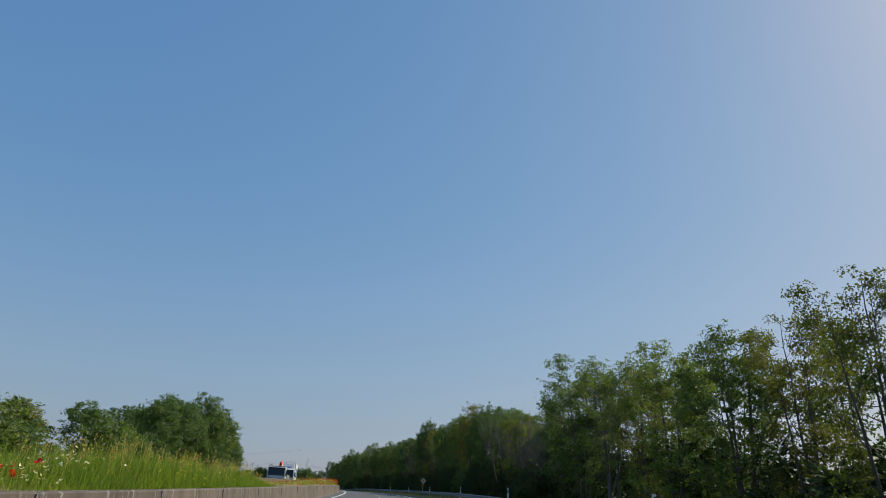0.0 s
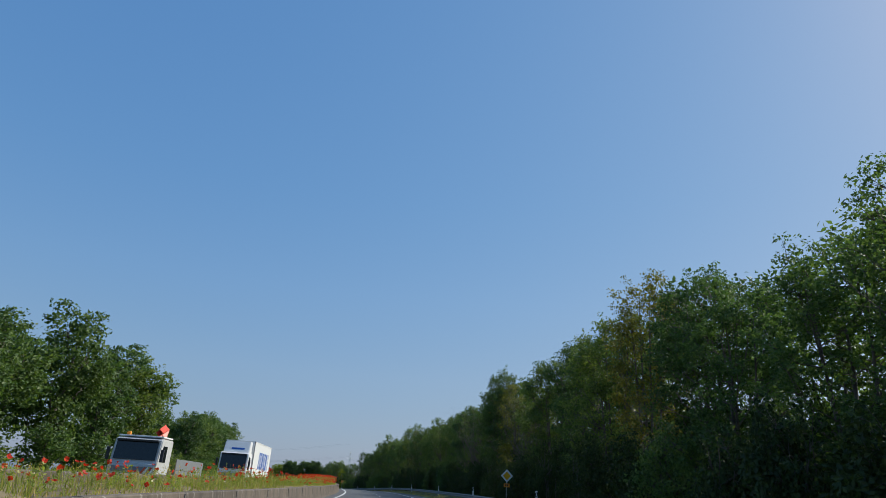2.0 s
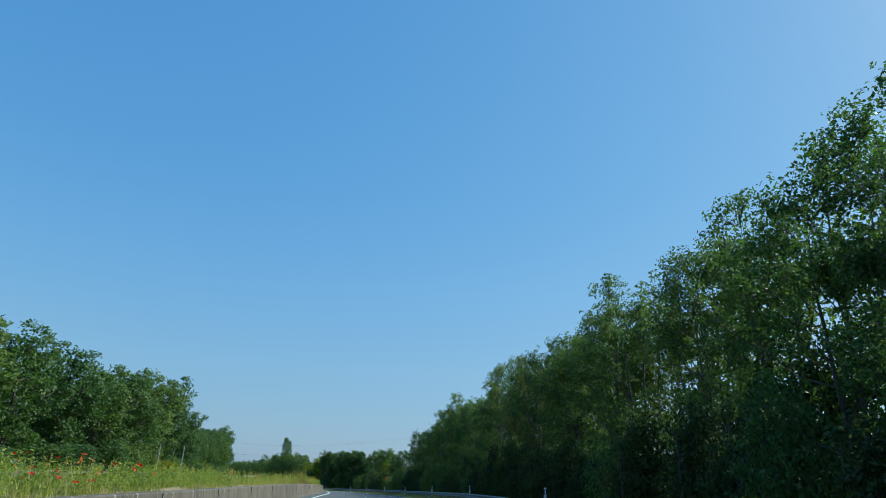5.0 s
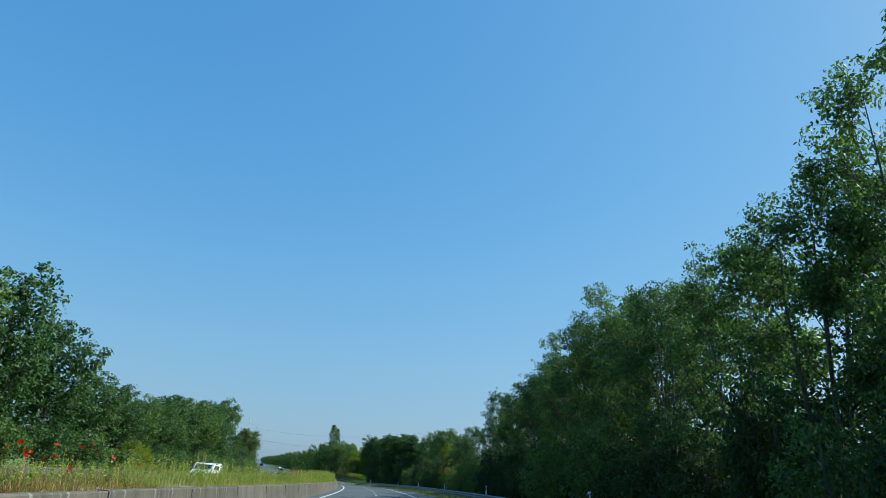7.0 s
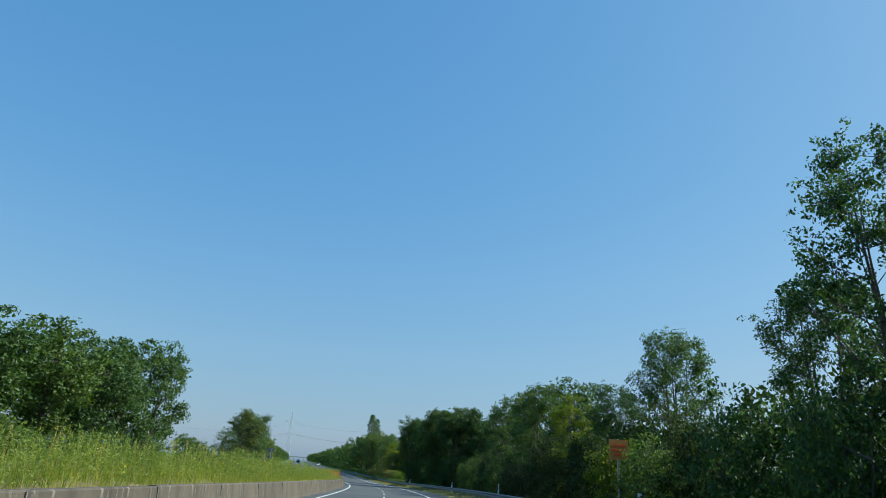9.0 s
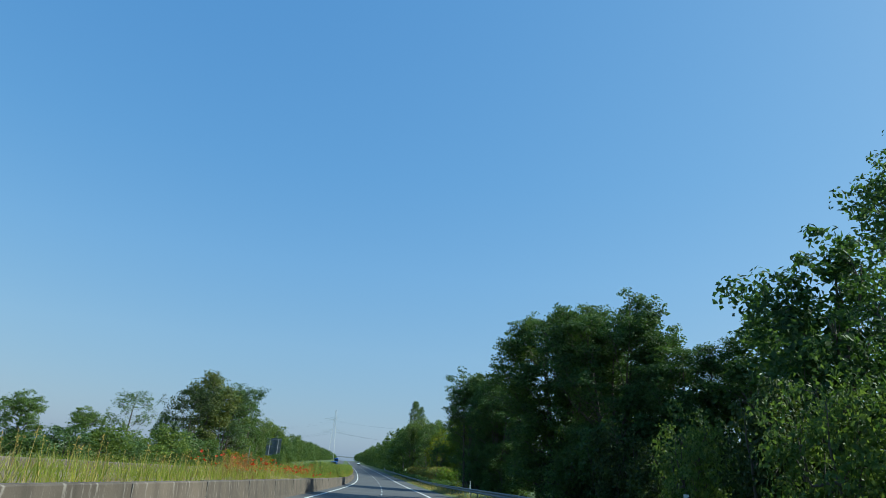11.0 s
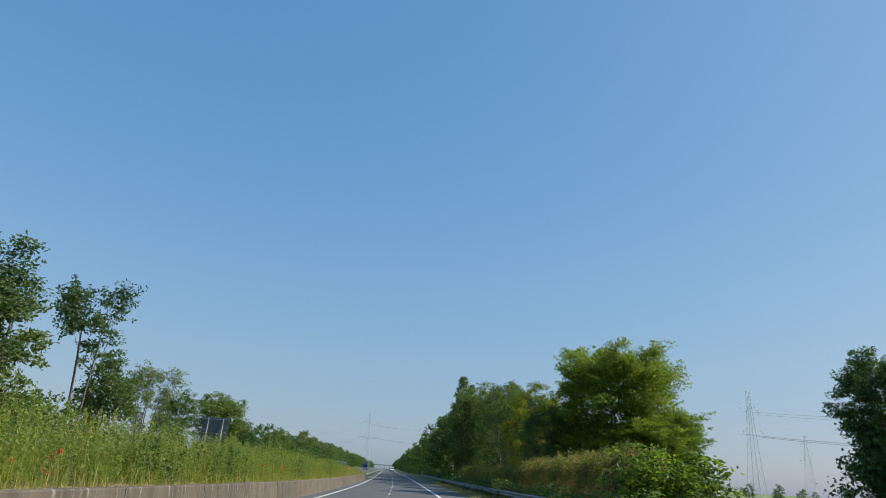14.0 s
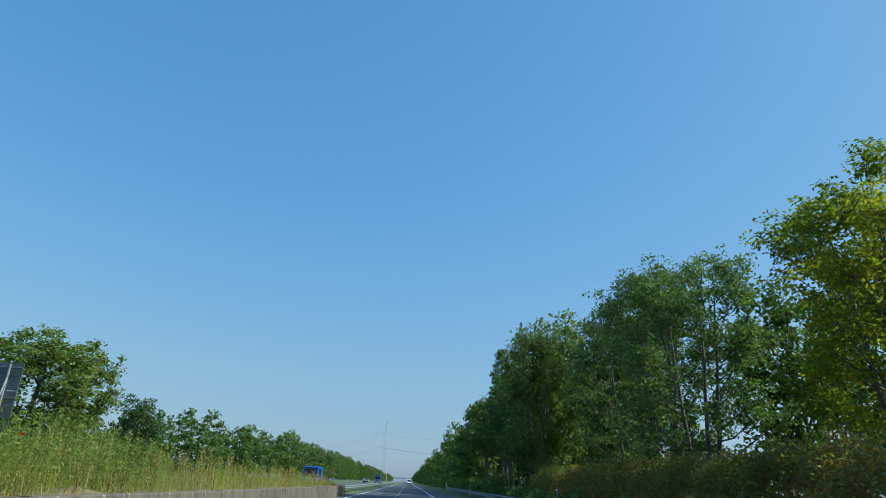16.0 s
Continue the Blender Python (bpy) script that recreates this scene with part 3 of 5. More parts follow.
tree_kind("young", "young_tree", LEAF_WILLOW, "young feathery grey-green tree with a pointed crown", "tree", 37, 10, 2.6, 0.5, stems=1, limbs=38, sprays=6, per=20, leaf=0.21, spread=0.5)
tree_kind("tiered", "deciduous_tree", LEAF_DARK_SHADED, "dark tree with spreading tiers over a pale trunk", "tree", 38, 10, 3.4, 3.2, stems=1, limbs=24, sprays=8, per=34, leaf=0.23, spread=0.55)
tree_kind("airy", "deciduous_tree", LEAF_WILLOW, "rounded tree with fine airy grey-green foliage", "tree", 39, 10, 3.6, 1.6, stems=4, limbs=18, sprays=8, per=26, leaf=0.2, spread=0.5)
tree_kind("bare", "deciduous_tree", LEAF_DARK, "tall tree with bare leaning stems and a small dark crown", "tree", 40, 10, 2.6, 6.2, stems=3, limbs=8, sprays=7, per=34, leaf=0.22, spread=0.5)
tree_kind("far_a", "deciduous_tree", LEAF_MID, "distant green tree in a roadside row", "tree", 13, 11, 4.0, 0.2, 95, 15, 0.66, spread=0.85)
tree_kind("far_b", "deciduous_tree", LEAF_DARK, "distant dark green tree in a roadside row", "tree", 14, 11, 4.0, 0.2, 95, 15, 0.66, spread=0.85)
tree_kind("back_a", "deciduous_tree", LEAF_MID, "green tree deeper in the roadside belt", "tree", 23, 10, 3.0, 1.0, stems=3, limbs=14, sprays=6, per=24, leaf=0.27, spread=0.55)
tree_kind("back_b", "deciduous_tree", LEAF_DARK, "dark green tree deeper in the roadside belt", "tree", 24, 10, 3.0, 1.0, stems=2, limbs=18, sprays=6, per=24, leaf=0.27, spread=0.55)
tree_kind("poplar", "poplar_tree", LEAF_DARK, "tall narrow columnar poplar", "tree", 15, 25, 2.3, 2.0, 420, 14, 0.5, shape="column", spread=0.75)
tree_kind("bush_a", "bush", LEAF_MID, "dense green bush at the roadside", "bush", 16, 3.0, 1.8, 0.0, 190, 30, 0.145, spread=0.4, stems=3)
tree_kind("bush_b", "bush", LEAF_DARK, "dense dark green bush at the roadside", "bush", 17, 3.0, 1.8, 0.0, 190, 30, 0.145, spread=0.4, stems=3)
tree_kind("bush_c", "bush", LEAF_LIME, "bright yellow-green bush by the road", "bush", 18, 3.0, 1.8, 0.0, 170, 24, 0.17, spread=0.4, stems=3)
tree_kind("big_g", "deciduous_tree", LEAF_SUN, "broad green tree with a spreading sunlit crown", "tree", 26, 13, 5.2, 0.5, stems=5, limbs=30, sprays=9, per=84, leaf=0.2, spread=0.66)
tree_kind("bush_h", "bush", LEAF_SUN, "large-leaved green bush at the end of the hedge", "bush", 34, 3.0, 1.8, 0.0, 130, 13, 0.25, spread=0.42, stems=3)
tree_kind("bush_l", "bush", LEAF_MID, "rounded green bush beyond the far carriageway", "bush", 27, 3.0, 1.8, 0.0, 130, 18, 0.23, spread=0.42)
tree_kind("bush_w", "bush", LEAF_WILLOW, "grey-green bush beyond the far carriageway", "bush", 28, 3.0, 1.8, 0.0, 130, 18, 0.23, spread=0.42)
# the next two bushes carry the shade under the belt in their leaf colour
tree_kind("bush_v", "bush", LEAF_DARK_SHADED, "green shrub under the trees with shade put into its leaf colour", "bush", 36, 3.0, 1.8, 0.0, 170, 28, 0.16, spread=0.42, stems=3)
tree_kind("bush_u", "bush", LEAF_DARK_SHADED, "undergrowth bush with shade put into its leaf colour", "bush", 29, 3.0, 1.8, 0.0, 100, 15, 0.27, spread=0.5, stems=1)
tree_kind("bush_s", "bush", LEAF_MID, "low green roadside bush", "bush", 33, 3.0, 1.8, 0.0, 60, 11, 0.42, spread=0.45)
tree_kind("bush_f", "bush", LEAF_DARK, "large dark shrub filling the tree belt", "bush", 19, 5.0, 2.6, 0.0, 50, 11, 0.85, spread=0.8, stems=1)

RIGHT_TOP = [(-30, 8), (14, 8), (16.5, 7.5), (19, 8), (21, 7.3), (26, 7.8), (31, 7.9), (35.5, 7.4), (38, 8.6), (41.5, 9.6), (43, 9.9), (47, 9.6), (48.5, 9.2), (50.5, 7), (54.5, 7.1), (62, 7.8), (68, 8.7), (74.5, 9.6), (80, 9.8),
             (86, 11), (89, 12.1), (92, 11.9), (97, 11.7), (104, 12.1), (108, 11.8), (112, 11), (116, 9.4), (120, 9.5), (125.5, 11.8), (130, 12.9), (132, 12.6), (134.2, 11.7), (137, 12.6), (139, 12.8), (142, 11.6), (150, 11.2), (165, 12), (193, 11.6), (197, 11.8),
             (200.5, 11.4), (205, 13.4), (208, 14.2), (210.5, 12.2), (212.5, 11.2), (217.5, 11.6), (222, 11), (228, 12.4), (233, 14), (236, 12.8), (240, 12.2), (244.5, 12), (248, 11.8), (251, 11), (256, 10.4), (262, 10.7), (265, 11.1), (268, 10), (270, 9.5)]
LEFT_TOP = [(84, 9.2), (97, 10.1), (106, 11.4), (115, 12.9), (125, 13), (135, 12.2), (165, 8.6), (173, 10.3), (182, 10), (195, 10.6), (212, 11), (222, 12.2), (236, 14.6), (244, 14.5), (249, 12.2), (254, 11), (258, 9),
            (266, 8.7), (275, 8.4), (282, 8.4), (288, 10.2), (293, 11.2), (299, 12.2), (308, 11.8), (317, 12.9), (329, 13.8)]


def tree_rows():
    rng = np.random.default_rng(21)
    s_r, h_r = zip(*RIGHT_TOP)
    # right belt: an outer row that makes the skyline, and an inner row of lower growth
    for row, (d, step, low) in enumerate(((12.5, 4.8, 1.04), (16.2, 7.5, 1.02))):
        s = -26.0 + row * 2.5
        while s < 264:
            top = np.interp(s, s_r, h_r) * low * rng.uniform(0.95, 1.01)
            key = rng.choice(["near_a", "near_b", "near_c", "near_d", "near_e"], p=[0.2, 0.1, 0.3, 0.36, 0.04] if s < 50 else [0.32, 0.22, 0.16, 0.24, 0.06] if s < 130 else [0.43, 0.38, 0.15, 0.04, 0.0]) if row == 0 else rng.choice(["back_a", "back_b"])
            k = top / 10.0
            plant(key, s, d + rng.uniform(-0.7, 0.9) + (0.8 if 195 < s < 262 else 0.0), rng.uniform(0, 360), min(k, 1.1) * rng.uniform(0.85, 1.05), k, 0.1, "roadside tree belt")
            s += step * rng.uniform(0.75, 1.25)
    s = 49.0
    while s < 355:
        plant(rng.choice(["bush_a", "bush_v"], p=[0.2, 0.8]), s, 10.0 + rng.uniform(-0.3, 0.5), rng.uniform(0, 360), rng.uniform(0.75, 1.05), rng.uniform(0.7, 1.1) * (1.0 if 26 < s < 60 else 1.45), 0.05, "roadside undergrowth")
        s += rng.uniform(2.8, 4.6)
    # undergrowth row, its leaves coloured darker to stand for the shade there
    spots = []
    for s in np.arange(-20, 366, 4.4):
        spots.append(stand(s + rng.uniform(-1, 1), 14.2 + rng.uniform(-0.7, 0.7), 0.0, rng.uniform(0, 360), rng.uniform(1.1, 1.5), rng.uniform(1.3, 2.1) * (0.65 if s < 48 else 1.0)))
    thicket("undergrowth", "bush_u", spots, "undergrowth beneath the tree belt with shade put into its leaf colour", "shrubs")
    spots = []
    s = -24.0
    while s < 368:
        spots.append(stand(s, 21.0 + rng.uniform(-0.8, 0.8), 0.0, rng.uniform(0, 360), rng.uniform(0.9, 1.3), rng.uniform(0.45, 0.75)))
        s += rng.uniform(3.6, 5.4)
    thicket("shrub_thicket", "bush_f", spots, "dark shrubs filling the tree belt", "shrubs")
    # left belt beyond the opposite carriageway
    s_l, h_l = zip(*LEFT_TOP)
    for row, (d, step, low) in enumerate(((-28.5, 8.0, 1.0), (-34.0, 10.0, 0.9))):
        s = 84.0 + row * 3
        while s < 334:
            top = np.interp(s, s_l, h_l)
            if not 139 < s < 163:
                k = top * low * rng.uniform(0.98, 1.1) / 10.0
                plant(rng.choice(["mid_a", "mid_b", "mid_c", "mid_d"], p=[0.46, 0.42, 0.12, 0.0]), s, d + rng.uniform(-1.5, 1.0), rng.uniform(0, 360), min(k, 1.2) * rng.uniform(0.95, 1.1), k, 0.3, "trees beyond the opposite carriageway")
            s += step * rng.uniform(0.8, 1.2)
    s = 20.0
    while s < 520:
        tall = 4.5 if s < 80 else 3.0
        plant(rng.choice(["bush_l", "bush_w", "bush_c"], p=[0.6, 0.35, 0.05]), s, -25.5 + rng.uniform(-1.5, 1), rng.uniform(0, 360), rng.uniform(0.9, 1.5), tall / 3.0 * rng.uniform(0.6, 1.1), 0.3, "bushes beyond the opposite carriageway")
        s += rng.uniform(4.0, 7.0)
    # far rows on both sides, to the end of the straight
    spots = {"far_a": [], "far_b": []}
    for side, d0, s0, step, hh in ((1, 13.0, 566, 8.0, 1.5), (1, 20, 568, 11.0, 1.55), (-1, -30, 525, 9.0, 0.9), (-1, -37, 530, 13.0, 1.0)):
        s = s0
        while s < 1750:
            k = hh * rng.uniform(0.8, 1.1) * (np.interp(s, [500, 600, 700, 1150, 1700], [1.0, 1.0, 0.82, 0.75, 0.75]) if side > 0 else np.interp(s, [500, 560, 620, 1150, 1700], [0.85, 0.85, 1.1, 1.1, 1.1]))
            spots[rng.choice(["far_a", "far_b"])].append(stand(s, d0 + rng.uniform(-1.5, 1.5), 0.0, rng.uniform(0, 360), min(k, 1.25) * rng.uniform(0.9, 1.1), k))
            s += step * rng.uniform(0.8, 1.25) * (1 + (s - 500) / 900)
    thicket("roadside_bushes", "bush_s", [stand(q, 9.2 + rng.uniform(-0.7, 1.0), 0.0, rng.uniform(0, 360), rng.uniform(0.7, 1.2), rng.uniform(0.5, 1.0)) for q in np.arange(560, 900, 4.5)], "low green bushes along the guard rail", "bushes")
    for s in np.arange(506, 564, 6.5):
        for d in (12.8, 19.5):
            k = 1.5 * rng.uniform(0.85, 1.05)
            plant(rng.choice(["mid_a", "mid_b"]) if s < 524 else "mid_h", s + rng.uniform(-1.5, 1.5), d + rng.uniform(-1, 1), rng.uniform(0, 360), 1.25 * rng.uniform(0.9, 1.1), k, 0.0, "trees lining the straight")
    thicket("verge_shrubs", "bush_s", [stand(q, 7.1 + rng.uniform(-0.3, 0.4), 0.0, rng.uniform(0, 360), rng.uniform(0.3, 0.5), rng.uniform(0.28, 0.45)) for q in np.arange(392, 500, 1.7)], "low grey-green shrubs growing against the guard rail", "shrubs")
    thicket("rail_bushes", "bush_l", [stand(q, 8.6 + rng.uniform(-0.6, 0.6), 0.0, rng.uniform(0, 360), rng.uniform(0.55, 0.9), rng.uniform(0.4, 0.75)) for q in np.arange(486, 560, 3.6)], "low green bushes behind the guard rail", "bushes")
    for key in spots:
        thicket("distant_trees", key, spots[key], "distant green trees lining the straight", "trees", True)


tree_rows()
# single trees that stand out: kind, s, d, width factor, height factor, turn
for key, s, d, k, kz in (
        ("near_b", 266.5, 13.0, 0.9, 1.15), ("near_a", 262, 13.2, 0.9, 1.05), ("near_b", 270.5, 13.2, 0.7, 0.85), ("near_b", 279.5, 12.0, 0.72, 0.86), ("near_b", 288, 12, 0.7, 0.72), ("near_e", 293, 11, 0.7, 0.7), ("mid_b", 300, 13, 0.9, 0.95), ("near_b", 309, 12.5, 0.95, 1.02), ("mid_a", 316, 14, 1.0, 1.1), ("near_a", 324, 12.5, 0.95, 1.1),
        ("mid_b", 332, 14, 1.0, 1.1), ("mid_a", 341, 18, 1.1, 1.05), ("big", 351.7, 9.6, 1.03, 0.88), ("big", 357, 14.0, 0.8, 0.82), ("big", 347.3, 11.4, 0.95, 0.87), ("big", 344.5, 14.8, 0.85, 0.66), ("bush_b", 344.5, 10.6, 1.3, 1.6), ("bush_b", 347.5, 9.2, 1.1, 1.3), ("bush_b", 343, 13.5, 1.5, 1.9), ("bush_b", 389.2, 10.8, 1.3, 1.9), ("bush_b", 391, 9.6, 1.1, 1.2), ("bare", 387.3, 8.3, 1.2, 1.3), ("mid_b", 366, 17, 1.1, 1.1), ("big", 381.3, 10.8, 0.92, 0.9), ("big_r", 387.5, 9.6, 0.98, 1.0), ("bush_b", 388.0, 11.6, 1.3, 2.3), ("bush_b", 389.3, 9.1, 1.25, 1.9), ("big", 382, 15.2, 0.55, 0.64), ("big", 384.5, 12.2, 0.74, 0.79), ("bush_v", 386.6, 9.7, 1.1, 2.0), ("bush_b", 386, 13, 1.5, 1.5), ("bush_b", 379, 12.5, 1.4, 1.3), ("near_f", 380.5, 19.2, 1.25, 0.97), ("big", 418.5, 20.5, 0.6, 0.55), ("bush_b", 418.2, 20.2, 1.4, 1.7), ("bush_b", 419.5, 21.6, 1.4, 1.3), ("bush_b", 383, 9.2, 1.1, 1.2), ("bush_b", 387, 10.5, 1.3, 1.4), ("bush_a", 380, 11, 1.2, 1.2), ("young", 383, -28, 0.95, 0.78), ("bush_l", 390, -26, 1.6, 1.5), ("bush_w", 398, -26, 1.6, 1.4), ("bush_l", 408, -26, 1.6, 1.3), ("bush_a", 274, 9.0, 0.9, 1.0), ("bush_c", 277.5, 8.7, 0.8, 1.05),
        ("mid_a", 452, 14.5, 0.9, 0.7), ("mid_a", 466, 17, 1.0, 1.0), ("mid_b", 474, 18, 1.1, 1.15), ("near_e", 455, 13.5, 0.9, 0.85), ("big_g", 446, 21.3, 0.74, 0.54), ("near_e", 444, 16.5, 1.0, 0.6), ("big_g", 444, 19.2, 0.62, 0.46), ("bush_h", 417.0, 9.1, 1.02, 0.84), ("bush_h", 416.4, 10.8, 1.05, 0.78), ("bush_h", 419.0, 9.6, 1.1, 0.86), ("big_g", 448, 18.0, 1.12, 0.98), ("near_b", 130.5, 11.8, 0.8, 1.38), ("near_a", 449, 11.5, 0.85, 0.8), ("near_e", 459, 12.0, 0.9, 0.9), ("near_e", 462, 14.2, 1.3, 1.12), ("near_a", 471, 12.0, 1.2, 1.15), ("near_b", 478, 13.0, 1.25, 1.32), ("near_a", 486, 14.0, 1.3, 1.46), ("mid_b", 493, 15.5, 1.3, 1.54), ("mid_a", 500, 11.8, 1.3, 1.6), ("near_b", 497, 10.0, 1.05, 1.35),
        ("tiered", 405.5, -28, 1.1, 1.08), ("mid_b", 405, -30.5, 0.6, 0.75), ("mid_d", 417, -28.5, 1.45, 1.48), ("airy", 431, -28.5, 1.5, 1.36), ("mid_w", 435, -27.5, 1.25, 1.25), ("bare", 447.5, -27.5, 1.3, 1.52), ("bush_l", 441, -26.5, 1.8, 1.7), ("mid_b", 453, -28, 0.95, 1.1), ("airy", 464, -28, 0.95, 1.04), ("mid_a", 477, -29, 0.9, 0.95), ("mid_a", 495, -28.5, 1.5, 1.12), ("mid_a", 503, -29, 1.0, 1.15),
        ("mid_b", 515, -29, 0.9, 0.85), ("mid_a", 372, -33, 0.7, 0.6), ("mid_a", 388, -34, 0.8, 0.6), ("mid_d", 52, -28.5, 0.8, 0.55), ("mid_a", 66, -29, 0.9, 0.68), ("mid_a", 168, -29, 1.0, 0.95), ("mid_a", 136.5, -28.0, 1.1, 1.16)):
    plant(key, s, d, (s * 47.0) % 360, k, kz, 0.2)
plant("poplar", 570, 16.8, 20, 1.0, 1.06)
plant("poplar", 574, 19.6, 140, 0.9, 1.0)

# ---- delineator posts and signs ----
def build_post():
    root = tagged(new("delineator_post"), "white plastic roadside post with a black slanted band", "roadside post", "delineator posts")
    prof = [(-0.06, -0.045), (0.06, -0.045), (0.045, 0.05), (0.0, 0.065), (-0.045, 0.05)]
    def prism(z0, z1, grow, tilt=0.0):
        n = len(prof)
        v = [(x * grow, y * grow, z + (tilt * x if z == z1 or tilt and z == z0 else 0)) for z in (z0, z1) for x, y in prof]
        f = [(i, (i + 1) % n, n + (i + 1) % n, n + i) for i in range(n)] + [tuple(range(n - 1, -1, -1)), tuple(range(n, 2 * n))]
        return v, f
    part("body", mesh_of("post_body", *prism(-0.1, 1.12, 1.0), WHITE), root)
    part("band", mesh_of("post_band", *prism(0.82, 1.04, 1.04, 0.5), BLACK), root, "black slanted band")
    bm = box_bm(0.055, 0.012, 0.16, (0, -0.053, 0.93), 0.004)
    part("reflector", bm_mesh("post_reflector", bm, WHITE), root, "pale rectangular reflector")
    return root


first_post = build_post()
first_post.matrix_basis = stand(20, 7.25, 0.22)
for _s in (45, 69, 95.5, 120.1, 144.8, 171, 194, 217.8, 244, 271.2, 300, 328.7, 375.7, 425.7, 477, 525, 575):
    copy_thing(first_post, stand(_s, 7.2, 0.22, (_s * 7) % 5 - 2))


def pole(height, r=0.038):
    v, f = tube([(0, 0, -0.2), (0, 0, height / 2), (0, 0, height)], [r, r, r], 10)
    return mesh_of("sign_pole", v, f, STEEL, True)


def plate(w, h, bevel=0.03, t=0.006):
    return box_bm(w, t, h, (0, 0, 0), 0.0)


def diamond_sign(s, d):
    root = tagged(new("priority_sign"), "yellow and white diamond priority sign on a steel pole", "road sign")
    root.matrix_basis = stand(s, d, 0, 4)
    part("pole", pole(2.75), root)
    turn = Matrix.Rotation(radians(45), 4, "Y")
    part("panel", bm_mesh("diamond_panel", box_bm(0.66, 0.012, 0.66, (0, -0.05, 2.28), 0.004, turn=turn), WHITE), root, "white diamond panel")
    part("inlay", bm_mesh("diamond_inlay", box_bm(0.43, 0.006, 0.43, (0, -0.061, 2.28), 0.002, turn=turn), YELLOW_SIGN), root, "yellow diamond field")
    small = part("plate", bm_mesh("small_plate", box_bm(0.44, 0.01, 0.26, (0, -0.05, 1.62), 0.004), ORANGE), root, "small orange plate")
    for x in (-0.07, 0.07):
        part("bar", bm_mesh("plate_bar", box_bm(0.09, 0.004, 0.13, (x, -0.058, 1.62), 0.001), BLACK), small)


diamond_sign(108.3, 7.9)


def yellow_sign(s, d):
    root = tagged(new("direction_sign"), "weathered orange-yellow road sign half hidden by leaves", "road sign")
    root.matrix_basis = stand(s, d, 0, 8)
    part("pole", pole(3.3, 0.045), root)
    p = part("panel", bm_mesh("sign_panel", box_bm(0.8, 0.012, 0.75, (0, -0.06, 2.9), 0.004), DULLED_ORANGE), root, "orange panel, its colour dulled for veil and leaves")
    for z, w in ((3.05, 0.5), (2.88, 0.58), (2.72, 0.4)):
        part("bar", bm_mesh("sign_bar", box_bm(w, 0.004, 0.07, (0, -0.069, z), 0.001), RED), p)


yellow_sign(276, 8.1)


def gantry_back(s, d, w=3.6, low=2.6, high=6.9, turn=0.0):
    root = tagged(new("traffic_sign_back"), "large grey road sign seen from behind on steel posts", "road sign")
    root.matrix_basis = stand(s, d, 0.2, turn)
    n = 5
    hh = (high - low) / n
    for i in range(n):
        part("panel", bm_mesh("sign_board", box_bm(w, 0.04, hh - 0.03, (0, 0.1, low + hh * (i + 0.5)), 0.006), SIGN_BACK), root, "dark grey aluminium board")
    for x in (-w * 0.28, w * 0.28):
        v, f = tube([(x, 0, -0.3), (x, 0, 3), (x, 0, high - 0.1)], [0.075] * 3, 8)
        part("post", mesh_of("sign_post", v, f, STEEL, True), root, "galvanised steel post")
        v, f = tube([(x, -1.3, -0.3), (x, -0.7, 2.4), (x, 0, high - 0.8)], [0.045] * 3, 6)
        part("brace", mesh_of("sign_brace", v, f, STEEL, True), root)
    for z in (low + 0.3, (low + high) / 2, high - 0.3):
        part("rail", bm_mesh("sign_rail", box_bm(w * 0.96, 0.05, 0.06, (0, 0.055, z), 0.005), STEEL), root)


gantry_back(485.5, -26.2)
for _s, _d, _h in ((430, -23.4, 4.2), (216, -20.6, 4.0), (206, -20.6, 3.6)):
    _r = tagged(new("marker_pole"), "thin pale metal pole in the far verge", "pole")
    _r.matrix_basis = stand(_s, _d)
    part("pole", pole(_h, 0.06), _r)


# ---- steel guard rail ----
def guard_rail(d, s0, s1, step, label, face=-1, mat=None):
    mat = mat or RAIL_STEEL
    root = tagged(new("guard_rail"), label, "guard rail", "", "structure")
    prof = [(0.0, 0.43), (0.05, 0.47), (0.05, 0.52), (0.0, 0.57), (0.0, 0.6), (0.05, 0.65), (0.05, 0.7), (0.0, 0.745)]
    prof = [(face * x, z) for x, z in prof]
    prof = prof + [(x - face * 0.006, z) for x, z in reversed(prof)]
    s = np.arange(s0, s1 + 1, 2.0)
    pts = np.stack([place(s, d + x, z) for x, z in prof], 1)
    n, k = len(s), len(prof)
    i, j = np.meshgrid(np.arange(n - 1), np.arange(k), indexing="ij")
    j2 = (j + 1) % k
    f = np.stack([i * k + j, i * k + j2, (i + 1) * k + j2, (i + 1) * k + j], -1).reshape(-1, 4)
    part("beam", mesh_of("rail_beam", pts.reshape(-1, 3), f, mat), root, "galvanised corrugated beam")
    me = bm_mesh("rail_post", box_bm(0.06, 0.1, 0.85, (0, 0, 0.3), 0.008), mat)
    for q in np.arange(s0 + 1, s1, step):
        part("post", me, root, "", stand(q, d - face * 0.06))


guard_rail(6.35, -20, 560, 4.0, "galvanised steel guard rail beside the verge")
guard_rail(-5.6, 504, 900, 4.0, "pale steel guard rail along the median", 1, STEEL)


